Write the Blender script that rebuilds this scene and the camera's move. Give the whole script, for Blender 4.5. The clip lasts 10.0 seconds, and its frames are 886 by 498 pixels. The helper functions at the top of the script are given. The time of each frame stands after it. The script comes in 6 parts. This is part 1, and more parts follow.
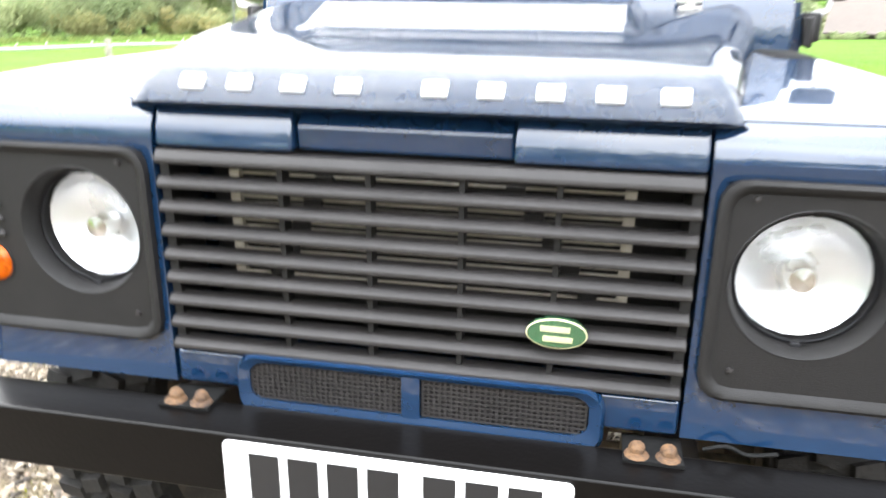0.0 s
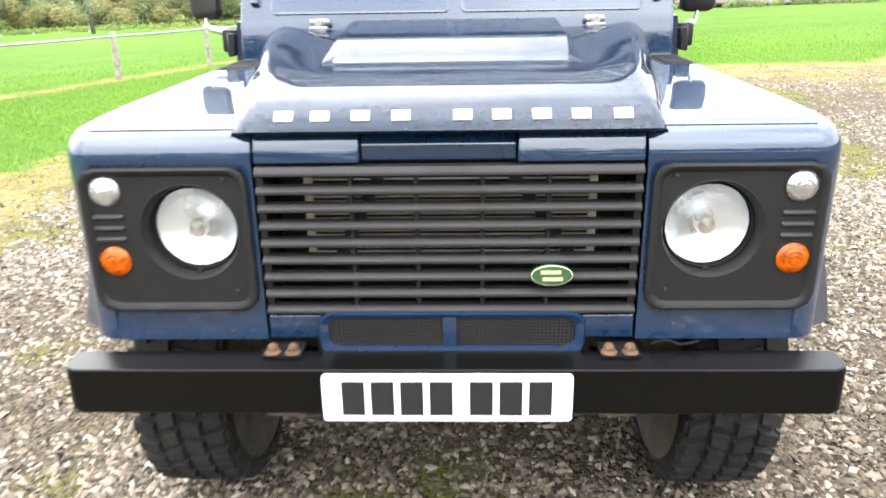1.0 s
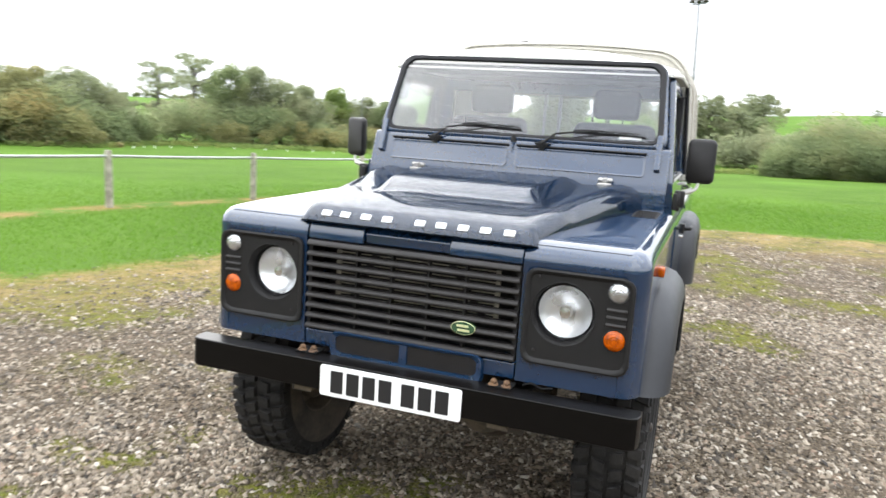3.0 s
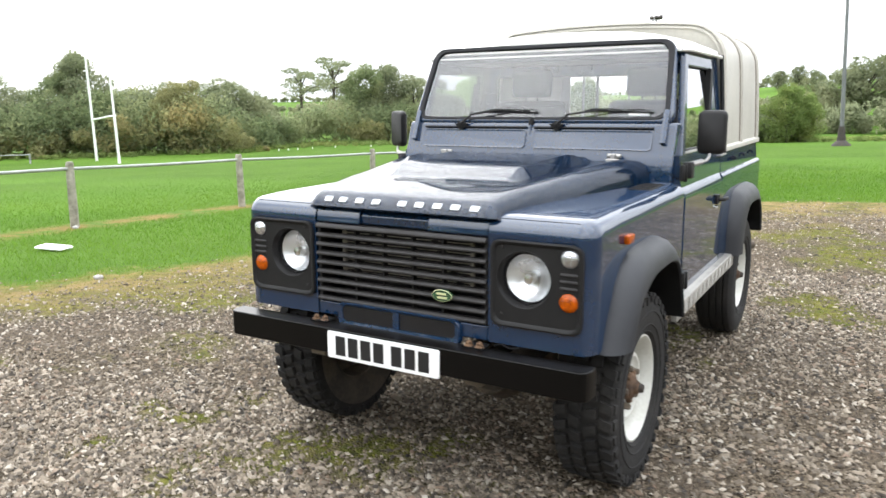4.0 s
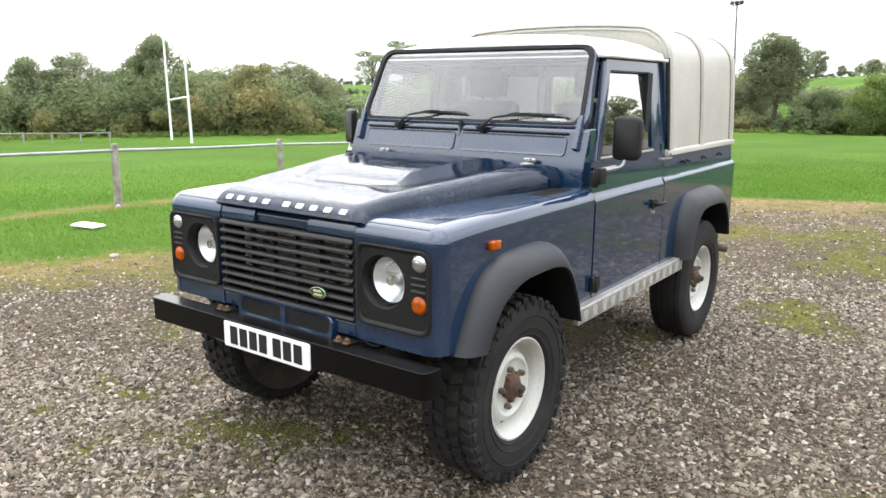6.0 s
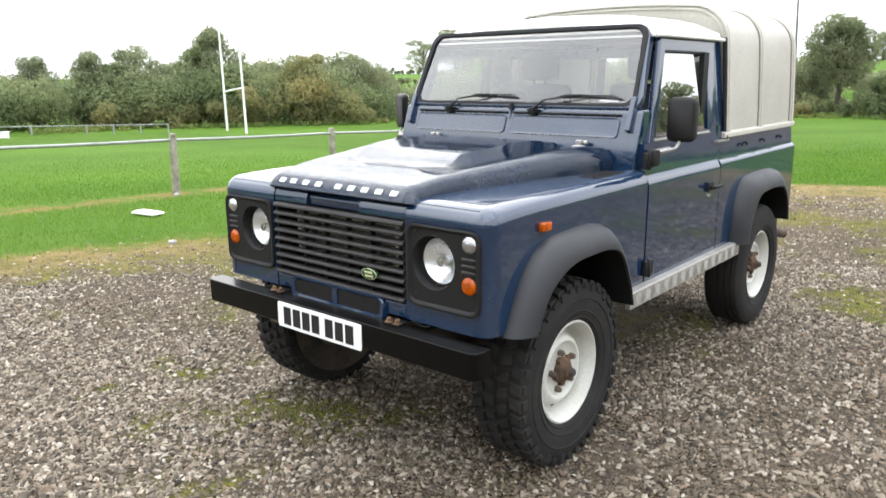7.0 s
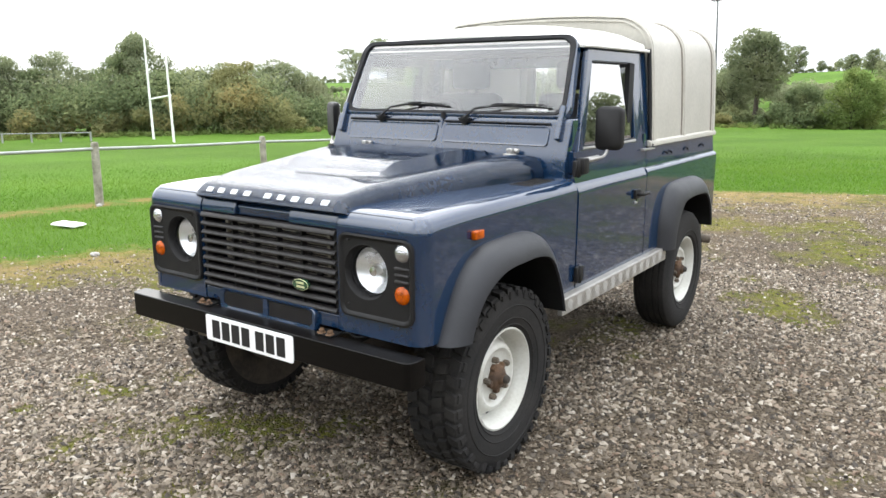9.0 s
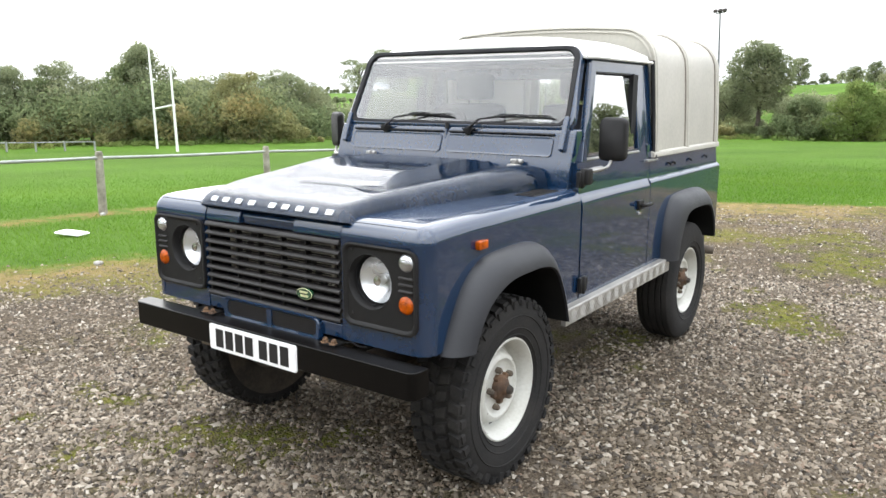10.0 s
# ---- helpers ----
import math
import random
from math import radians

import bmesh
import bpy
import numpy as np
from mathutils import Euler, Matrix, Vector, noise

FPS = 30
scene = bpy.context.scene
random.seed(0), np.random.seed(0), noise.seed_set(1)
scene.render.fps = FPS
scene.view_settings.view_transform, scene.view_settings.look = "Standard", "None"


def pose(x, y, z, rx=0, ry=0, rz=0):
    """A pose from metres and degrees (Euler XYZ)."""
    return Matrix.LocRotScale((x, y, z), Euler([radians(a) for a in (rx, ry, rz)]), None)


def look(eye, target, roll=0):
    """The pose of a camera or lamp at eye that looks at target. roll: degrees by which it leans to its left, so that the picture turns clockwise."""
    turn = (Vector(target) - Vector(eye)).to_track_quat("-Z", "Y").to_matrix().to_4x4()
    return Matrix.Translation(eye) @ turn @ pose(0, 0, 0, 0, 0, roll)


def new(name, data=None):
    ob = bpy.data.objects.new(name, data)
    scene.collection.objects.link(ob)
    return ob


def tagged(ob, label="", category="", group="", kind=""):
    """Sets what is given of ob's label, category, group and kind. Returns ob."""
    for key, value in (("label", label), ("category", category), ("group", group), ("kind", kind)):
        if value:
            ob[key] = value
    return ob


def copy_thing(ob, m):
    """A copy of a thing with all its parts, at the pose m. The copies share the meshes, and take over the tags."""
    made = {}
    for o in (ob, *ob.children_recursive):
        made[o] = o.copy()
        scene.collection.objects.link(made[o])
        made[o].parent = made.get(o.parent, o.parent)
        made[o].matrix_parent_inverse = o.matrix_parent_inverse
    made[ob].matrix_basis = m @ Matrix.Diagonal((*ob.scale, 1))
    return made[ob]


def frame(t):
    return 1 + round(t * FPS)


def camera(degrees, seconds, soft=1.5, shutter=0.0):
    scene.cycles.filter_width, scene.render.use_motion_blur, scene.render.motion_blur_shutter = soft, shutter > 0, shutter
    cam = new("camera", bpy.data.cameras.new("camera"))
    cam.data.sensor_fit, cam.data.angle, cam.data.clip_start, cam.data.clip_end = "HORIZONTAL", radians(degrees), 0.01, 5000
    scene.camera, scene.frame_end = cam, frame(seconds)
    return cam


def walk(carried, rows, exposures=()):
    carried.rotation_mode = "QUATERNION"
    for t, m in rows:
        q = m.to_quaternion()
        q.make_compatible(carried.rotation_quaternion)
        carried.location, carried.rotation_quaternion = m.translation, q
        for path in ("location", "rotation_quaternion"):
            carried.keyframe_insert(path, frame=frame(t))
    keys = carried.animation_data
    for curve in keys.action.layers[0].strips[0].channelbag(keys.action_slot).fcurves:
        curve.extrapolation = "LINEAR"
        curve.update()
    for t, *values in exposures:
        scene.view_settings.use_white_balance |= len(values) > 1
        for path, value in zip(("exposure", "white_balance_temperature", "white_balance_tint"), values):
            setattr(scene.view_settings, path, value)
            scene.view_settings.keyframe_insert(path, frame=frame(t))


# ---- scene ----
cam = camera(61.3, 10.0, shutter=0.5)
PATH = [
    (0, (0.247, -0.89, 1.282), (-0.12, 0.972, 0.652), 0.7),
    (0.1, (0.239, -0.945, 1.304), (-0.096, 0.933, 0.701), 0.1),
    (0.3, (0.200, -1.022, 1.332), (-0.033, 0.872, 0.736), 2.0),
    (0.5, (0.170, -1.087, 1.355), (0.013, 0.805, 0.73), 3.9),
    (0.7, (0.115, -1.191, 1.378), (0.026, 0.698, 0.729), 2.6),
    (0.9, (0.061, -1.299, 1.404), (0.009, 0.583, 0.730), -0.8),
    (1, (0.045, -1.357, 1.419), (-0.021, 0.521, 0.741), -1.0),
    (1.1, (0.053, -1.433, 1.427), (-0.040, 0.446, 0.748), 0.4),
    (1.2, (0.068, -1.505, 1.435), (-0.046, 0.381, 0.779), 2.2),
    (1.3, (0.084, -1.583, 1.444), (-0.033, 0.305, 0.794), 1.8),
    (1.5, (0.111, -1.733, 1.461), (0.007, 0.162, 0.836), 1.6),
    (1.7, (0.206, -1.826, 1.477), (0.077, 0.078, 0.876), 1.1),
    (1.8, (0.252, -1.864, 1.482), (0.096, 0.045, 0.905), -0.1),
    (2, (0.345, -1.936, 1.491), (0.026, -0.022, 1.008), 0.7),
    (2.2, (0.474, -1.983, 1.505), (0.100, -0.065, 1.078), 5.2),
    (2.3, (0.537, -2.002, 1.511), (0.140, -0.085, 1.105), 4.6),
    (2.5, (0.667, -2.048, 1.524), (0.182, -0.142, 1.164), 0.4),
    (3, (0.950, -2.212, 1.518), (0.289, -0.356, 1.177), 3.6),
    (3.2, (1.078, -2.222, 1.515), (0.305, -0.408, 1.175), 2.6),
    (4.3, (1.784, -2.240, 1.567), (0.762, -0.565, 1.177), -0.2),
    (4.5, (1.901, -2.228, 1.583), (0.879, -0.553, 1.192), 0.3),
    (4.7, (2.017, -2.186, 1.576), (0.985, -0.516, 1.192), -1.3),
    (4.8, (2.073, -2.159, 1.576), (1.025, -0.500, 1.190), -0.1),
    (5, (2.188, -2.108, 1.556), (1.087, -0.478, 1.193), 3.6),
    (5.2, (2.278, -2.062, 1.582), (1.163, -0.450, 1.183), 0.9),
    (6.3, (2.306, -1.901, 1.630), (1.113, -0.355, 1.199), 0.4),
    (6.5, (2.322, -1.909, 1.62), (1.066, -0.412, 1.195), -0.0),
    (7, (2.3, -1.923, 1.601), (1.044, -0.433, 1.152), -0.4),
    (7.2, (2.294, -1.918, 1.603), (1.060, -0.423, 1.110), -0.1),
    (7.3, (2.294, -1.913, 1.598), (1.075, -0.405, 1.107), 0.4),
    (7.5, (2.289, -1.914, 1.595), (1.113, -0.372, 1.107), 0.4),
    (8, (2.296, -1.915, 1.6), (1.17, -0.325, 1.149), -0.0),
    (8.5, (2.299, -1.913, 1.601), (1.178, -0.318, 1.154), 0.1),
    (9, (2.297, -1.907, 1.598), (1.176, -0.307, 1.171), -0.0),
    (9.5, (2.292, -1.907, 1.598), (1.166, -0.308, 1.18), 0.2),
    (10, (2.293, -1.913, 1.597), (1.164, -0.312, 1.197), 0.2),
]
EXPOSURES = [(0.0, 2.58), (0.5, 2.48), (1.0, 2.24), (2.0, 1.8), (2.5, 1.57), (3.2, 1.35), (4.5, 1.18), (10.0, 1.13)]
walk(cam, [(t, look(eye, target, roll)) for t, eye, target, roll in PATH], EXPOSURES)

# ---- world, sun and exposure ----
SUN_AZ, SUN_EL = -52.0, 34.0          # degrees from +y towards +x, and above the horizon
world = bpy.data.worlds.new("sky")
scene.world = world
world.use_nodes = True
wn, wl = world.node_tree.nodes, world.node_tree.links
sky = wn.new("ShaderNodeTexSky")
sky.sky_type, sky.sun_disc = "NISHITA", False
sky.sun_elevation, sky.sun_rotation = radians(SUN_EL), radians(SUN_AZ)
sky.air_density, sky.dust_density, sky.ozone_density = 1.0, 6.0, 1.0
# a bright thin overcast: the sky's own light with its blue taken out, broken by soft cloud
grey = wn.new("ShaderNodeRGBToBW")
wl.new(sky.outputs["Color"], grey.inputs["Color"])
veil = wn.new("ShaderNodeMix")
veil.data_type = "RGBA"
veil.inputs["Factor"].default_value = 0.86
wl.new(sky.outputs["Color"], veil.inputs["A"])
wl.new(grey.outputs["Val"], veil.inputs["B"])
cloud = wn.new("ShaderNodeTexNoise")
cloud.inputs["Scale"].default_value, cloud.inputs["Detail"].default_value = 3.2, 7.0
ramp = wn.new("ShaderNodeValToRGB")
ramp.color_ramp.elements[0].position, ramp.color_ramp.elements[0].color = 0.36, (0.74, 0.77, 0.82, 1)
ramp.color_ramp.elements[1].position, ramp.color_ramp.elements[1].color = 0.60, (1.25, 1.25, 1.22, 1)
wl.new(cloud.outputs["Fac"], ramp.inputs["Fac"])
mixw = wn.new("ShaderNodeMix")
mixw.data_type, mixw.blend_type = "RGBA", "MULTIPLY"
mixw.inputs["Factor"].default_value = 1.0
base = wn.new("ShaderNodeMix")
base.data_type = "RGBA"
base.inputs["Factor"].default_value, base.inputs["B"].default_value = 0.80, (10.9, 11.2, 11.8, 1)
wl.new(veil.outputs["Result"], base.inputs["A"])
wl.new(base.outputs["Result"], mixw.inputs["A"])
wl.new(ramp.outputs["Color"], mixw.inputs["B"])
# an overcast sky is brighter towards the zenith
at = wn.new("ShaderNodeTexCoord")
xyz = wn.new("ShaderNodeSeparateXYZ")
wl.new(at.outputs["Generated"], xyz.inputs[0])
rise = wn.new("ShaderNodeMapRange")
for _k, _q in (("From Min", 0.05), ("From Max", 1.0), ("To Min", 1.20), ("To Max", 3.5)):
    rise.inputs[_k].default_value = _q
wl.new(xyz.outputs["Z"], rise.inputs["Value"])
lift = wn.new("ShaderNodeVectorMath")
lift.operation = "SCALE"
wl.new(mixw.outputs["Result"], lift.inputs[0])
wl.new(rise.outputs["Result"], lift.inputs["Scale"])
wl.new(lift.outputs["Vector"], wn["Background"].inputs["Color"])
wn["Background"].inputs["Strength"].default_value = 0.0635

sun = new("sun", bpy.data.lights.new("sun", "SUN"))
sun.data.energy, sun.data.angle, sun.data.color = 0.6, radians(90), (1.0, 0.95, 0.87)
_a, _e = radians(SUN_AZ), radians(SUN_EL)
sun.matrix_world = look((math.sin(_a) * math.cos(_e) * 50, math.cos(_a) * math.cos(_e) * 50, math.sin(_e) * 50), (0, 0, 0))


# ---- materials ----
def mat(name, color, rough=0.5, metal=0.0, var=0.15, scale=8.0, fine=60.0, bump=0.0, bump_scale=80.0,
        coat=0.0, color2=None, emit=None, spec=0.5):
    """A painted, moulded or worn surface: colour varied at two scales, roughness varied, fine relief."""
    m = bpy.data.materials.new(name)
    m.use_nodes = True
    n, l = m.node_tree.nodes, m.node_tree.links
    b = n["Principled BSDF"]
    tc = n.new("ShaderNodeTexCoord")
    big, small = n.new("ShaderNodeTexNoise"), n.new("ShaderNodeTexNoise")
    big.inputs["Scale"].default_value, big.inputs["Detail"].default_value = scale, 5.0
    small.inputs["Scale"].default_value, small.inputs["Detail"].default_value = fine, 3.0
    for t in (big, small):
        l.new(tc.outputs["Object"], t.inputs["Vector"])
    mx = n.new("ShaderNodeMix")
    mx.data_type = "RGBA"
    c2 = color2 or tuple(c * (1 - var) for c in color)
    mx.inputs["A"].default_value, mx.inputs["B"].default_value = (*color, 1), (*c2, 1)
    ad = n.new("ShaderNodeMath")
    ad.operation = "MULTIPLY_ADD"
    l.new(small.outputs["Fac"], ad.inputs[0])
    ad.inputs[1].default_value = 0.5
    l.new(big.outputs["Fac"], ad.inputs[2])
    mr = n.new("ShaderNodeMapRange")
    mr.inputs["From Min"].default_value, mr.inputs["From Max"].default_value = 0.5, 1.0
    l.new(ad.outputs[0], mr.inputs["Value"])
    l.new(mr.outputs["Result"], mx.inputs["Factor"])
    l.new(mx.outputs["Result"], b.inputs["Base Color"])
    rr = n.new("ShaderNodeMapRange")
    rr.inputs["To Min"].default_value, rr.inputs["To Max"].default_value = max(0.02, rough * 0.8), min(1, rough * 1.2)
    l.new(big.outputs["Fac"], rr.inputs["Value"])
    l.new(rr.outputs["Result"], b.inputs["Roughness"])
    b.inputs["Metallic"].default_value = metal
    b.inputs["Specular IOR Level"].default_value = spec
    if coat:
        b.inputs["Coat Weight"].default_value, b.inputs["Coat Roughness"].default_value, b.inputs["Coat IOR"].default_value = coat, 0.042, 1.78
    if bump:
        bt, bp = n.new("ShaderNodeTexNoise"), n.new("ShaderNodeBump")
        bt.inputs["Scale"].default_value, bt.inputs["Detail"].default_value = bump_scale, 4.0
        l.new(tc.outputs["Object"], bt.inputs["Vector"])
        l.new(bt.outputs["Fac"], bp.inputs["Height"])
        bp.inputs["Strength"].default_value, bp.inputs["Distance"].default_value = bump, 0.003
        l.new(bp.outputs["Normal"], b.inputs["Normal"])
    return m


def glass_mat(name, tint, rough=0.0, base=0.08, gain=1.0, power=4.0, slant=0.9):
    """A thin pane: clear, with a mirror-like gloss that grows at a slant."""
    m = bpy.data.materials.new(name)
    m.use_nodes = True
    n, l = m.node_tree.nodes, m.node_tree.links
    n.remove(n["Principled BSDF"])
    tr, gl, fr, mx = (n.new("ShaderNode" + k) for k in ("BsdfTransparent", "BsdfGlossy", "LayerWeight", "MixShader"))
    tr.inputs["Color"].default_value = (*tint, 1)
    gl.inputs["Roughness"].default_value = rough
    fr.inputs["Blend"].default_value = 0.5
    pw, mu = n.new("ShaderNodeMath"), n.new("ShaderNodeMath")
    pw.operation, mu.operation, mu.use_clamp = "POWER", "MULTIPLY_ADD", True
    l.new(fr.outputs["Facing"], pw.inputs[0])
    pw.inputs[1].default_value = power
    l.new(pw.outputs[0], mu.inputs[0])
    mu.inputs[1].default_value, mu.inputs[2].default_value = slant, base * gain
    l.new(mu.outputs[0], mx.inputs["Fac"])
    l.new(tr.outputs[0], mx.inputs[1])
    l.new(gl.outputs[0], mx.inputs[2])
    l.new(mx.outputs[0], n["Material Output"].inputs["Surface"])
    return m


def leaf_mat(name, a, b, c, through_leaf=(1.95, 1.9, 1.75)):
    """Leaves: each its own green, with broad patches of another tone, and light let through."""
    m = bpy.data.materials.new(name)
    m.use_nodes = True
    n, l = m.node_tree.nodes, m.node_tree.links
    n.remove(n["Principled BSDF"])
    geo, tc, no = n.new("ShaderNodeNewGeometry"), n.new("ShaderNodeTexCoord"), n.new("ShaderNodeTexNoise")
    no.inputs["Scale"].default_value, no.inputs["Detail"].default_value = 0.22, 2.0
    l.new(tc.outputs["Object"], no.inputs["Vector"])
    m1, m2 = n.new("ShaderNodeMix"), n.new("ShaderNodeMix")
    m1.data_type = m2.data_type = "RGBA"
    m1.inputs["A"].default_value, m1.inputs["B"].default_value, m2.inputs["B"].default_value = (*a, 1), (*b, 1), (*c, 1)
    l.new(geo.outputs["Random Per Island"], m1.inputs["Factor"])
    l.new(m1.outputs["Result"], m2.inputs["A"])
    mr = n.new("ShaderNodeMapRange")
    mr.inputs["From Min"].default_value, mr.inputs["From Max"].default_value = 0.45, 0.68
    l.new(no.outputs["Fac"], mr.inputs["Value"])
    l.new(mr.outputs["Result"], m2.inputs["Factor"])
    d, t, mx = n.new("ShaderNodeBsdfDiffuse"), n.new("ShaderNodeBsdfTranslucent"), n.new("ShaderNodeMixShader")
    # light that comes through a leaf is brighter and yellower than what it throws back
    gain = n.new("ShaderNodeMix")
    gain.data_type, gain.blend_type = "RGBA", "MULTIPLY"
    gain.inputs["Factor"].default_value, gain.inputs["B"].default_value = 1.0, (through_leaf[0], through_leaf[1], through_leaf[2], 1)
    l.new(m2.outputs["Result"], d.inputs["Color"])
    l.new(m2.outputs["Result"], gain.inputs["A"])
    l.new(gain.outputs["Result"], t.inputs["Color"])
    mx.inputs["Fac"].default_value = 0.5
    l.new(d.outputs[0], mx.inputs[1])
    l.new(t.outputs[0], mx.inputs[2])
    l.new(mx.outputs[0], n["Material Output"].inputs["Surface"])
    return m


BLUE = mat("navy_paint", (0.0046, 0.0215, 0.057), 0.45, 0.0, 0.2, 2.5, 40, 0.03, 9, coat=1.0, spec=0.05)
WHITE_PAINT = mat("cream_white_paint", (0.78, 0.77, 0.72), 0.4, 0.0, 0.12, 5, 60, 0.05, 60, coat=0.3)
ALLOY = mat("weathered_aluminium", (0.47, 0.448, 0.390), 0.5, 0.1, 0.25, 2.2, 50, 0.12, 40)
JOINT_BROWN = mat("stained_joint", (0.17, 0.145, 0.115), 0.7, 0.0, 0.0, 6, 60, 0.2, 60, color2=(0.09, 0.07, 0.05))
CHEQUER = mat("bright_chequer_plate", (0.38, 0.365, 0.335), 0.42, 0.5, 0.25, 12, 120, 0.1, 90)
BLACK_PLASTIC = mat("black_moulded_plastic", (0.0105, 0.0098, 0.0096), 0.6, 0.0, 0.3, 9, 140, 0.25, 400, spec=0.3)
GREY_PLASTIC = mat("dark_grey_plastic", (0.025, 0.0225, 0.0218), 0.5, 0.0, 0.3, 9, 140, 0.2, 400, spec=0.34)
ARCH_PLASTIC = mat("faded_arch_plastic", (0.022, 0.023, 0.027), 0.5, 0.0, 0.3, 6, 120, 0.25, 300, spec=0.4)
BUMPER_BLACK = mat("black_bumper_paint", (0.0030, 0.0026, 0.0025), 0.32, 0.0, 0.3, 6, 90, 0.12, 120, spec=0.16)
RUBBER = mat("tyre_rubber", (0.008, 0.008, 0.0083), 0.85, 0.0, 0.0, 7, 90, 0.5, 160, color2=(0.026, 0.024, 0.022), spec=0.25)
SEAL = mat("rubber_seal", (0.008, 0.008, 0.0095), 0.6, 0.0, 0.3, 8, 90, spec=0.3)
CHASSIS = mat("underbody_black", (0.012, 0.011, 0.010), 0.75, 0.0, 0.0, 6, 60, 0.4, 60, color2=(0.05, 0.038, 0.028))
LINER = mat("black_arch_liner", (0.006, 0.006, 0.006), 0.8, 0.0, 0.3, 6, 60, 0.3, 60, spec=0.2)
MUD = mat("muddy_steel", (0.15, 0.115, 0.08), 0.85, 0.0, 0.0, 6, 60, 0.5, 60, color2=(0.045, 0.038, 0.03))
MUD_DARK = mat("dark_caked_mud", (0.085, 0.065, 0.047), 0.9, 0.0, 0.0, 5, 60, 0.5, 60, color2=(0.028, 0.024, 0.02))
RUST = mat("rusty_steel", (0.125, 0.068, 0.034), 0.85, 0.1, 0.0, 18, 120, 0.6, 120, color2=(0.04, 0.025, 0.017))
RUST_TAN = mat("tan_rusty_bracket", (0.15, 0.08, 0.035), 0.8, 0.1, 0.0, 40, 160, 0.6, 120, color2=(0.05, 0.03, 0.02))
RIM_WHITE = mat("chipped_white_rim_paint", (0.57, 0.57, 0.53), 0.42, 0.0, 0.0, 7, 90, 0.1, 60, color2=(0.43, 0.42, 0.37))
CHROME = mat("bright_metal", (0.75, 0.75, 0.75), 0.18, 1.0, 0.1, 10, 80)
DULL_METAL = mat("dull_metal", (0.42, 0.41, 0.39), 0.5, 0.8, 0.25, 10, 80)
PALE_METAL = mat("pale_cooler_metal", (0.40, 0.37, 0.31), 0.5, 0.0, 0.25, 10, 80)
REFLECTOR = mat("lamp_reflector", (0.80, 0.81, 0.82), 0.28, 0.7, 0.05, 10, 80)
AMBER = mat("amber_lens", (0.56, 0.098, 0.0), 0.14, 0.0, 0.75, 45, 200, 0.5, 150, spec=0.35)
CLEAR_LENS = mat("clear_lamp_lens", (0.72, 0.73, 0.75), 0.08, 0.85, 0.6, 30, 240, 0.7, 220, coat=1.0)
PLATE_WHITE = mat("reflective_plate_white", (0.84, 0.84, 0.83), 0.3, 0.0, 0.05, 20, 90, coat=0.4)
INK = mat("black_print", (0.012, 0.012, 0.013), 0.45, 0.0, 0.1, 20, 90)
SILVER_LETTER = mat("silver_badge_plastic", (0.62, 0.63, 0.645), 0.3, 0.3, 0.08, 20, 90)
BADGE_GREEN = mat("green_enamel", (0.02, 0.085, 0.035), 0.25, 0.0, 0.2, 20, 90, coat=1.0)
BADGE_GOLD = mat("pale_gold_enamel", (0.55, 0.52, 0.30), 0.3, 0.2, 0.1, 20, 90)
SEAT_CLOTH = mat("dark_grey_seat_cloth", (0.045, 0.045, 0.05), 0.9, 0.0, 0.25, 20, 200, 0.4, 300)
INTERIOR = mat("grey_cab_trim", (0.16, 0.16, 0.165), 0.75, 0.0, 0.2, 6, 80, 0.2, 120)
HEADLINING = mat("grey_headlining", (0.22, 0.22, 0.22), 0.9, 0.0, 0.1, 6, 80)
RADIATOR = mat("radiator_core", (0.010, 0.010, 0.011), 0.6, 0.4, 0.3, 30, 300, 0.6, 500)
SCREEN_GLASS = glass_mat("windscreen_glass", (0.95, 0.95, 0.96), 0.0, 0.050, 2.0, 2.0, 0.8)
REAR_GLASS = glass_mat("rear_window_glass", (0.96, 0.97, 0.97), 0.0, 0.08, 0.8)
DOOR_GLASS = glass_mat("door_glass", (0.62, 0.65, 0.65), 0.0, 0.10, 1.0, 2.0, 1.6)
LAMP_GLASS = glass_mat("lamp_glass", (0.97, 0.97, 0.97), 0.02, 0.06, 1.0)
MIRROR = mat("mirror_glass", (0.85, 0.86, 0.87), 0.02, 1.0, 0.0)
WOOD = mat("weathered_post_wood", (0.36, 0.335, 0.275), 0.9, 0.0, 0.0, 9, 90, 0.9, 60, color2=(0.11, 0.10, 0.07))
MAST_GREY = mat("grey_mast_steel", (0.16, 0.165, 0.165), 0.6, 0.3, 0.2, 2, 20)
GALV = mat("galvanised_rail", (0.33, 0.34, 0.32), 0.55, 0.3, 0.25, 5, 80, 0.1, 60)
POST_WHITE = mat("white_goal_paint", (0.78, 0.78, 0.76), 0.5, 0.0, 0.12, 3, 30)
BOARD_WHITE = mat("white_plastic_board", (0.80, 0.80, 0.79), 0.45, 0.0, 0.1, 6, 60, 0.1, 40)
ROOF_BROWN = mat("brown_barn_sheeting", (0.066, 0.052, 0.044), 0.85, 0.0, 0.0, 0.5, 9, 0.2, 8, color2=(0.10, 0.082, 0.070))
BARK = mat("tree_bark", (0.075, 0.06, 0.045), 0.95, 0.0, 0.4, 2, 30, 0.6, 20)
# the dark leaves are paled and greyed: distance haze put into their colour
LEAF_DARK_HAZED = leaf_mat("hazed_dark_leaves", (0.112, 0.132, 0.080), (0.182, 0.202, 0.126), (0.200, 0.204, 0.124))
LEAF_MID = leaf_mat("mid_leaves", (0.102, 0.132, 0.070), (0.168, 0.200, 0.108), (0.188, 0.198, 0.104))
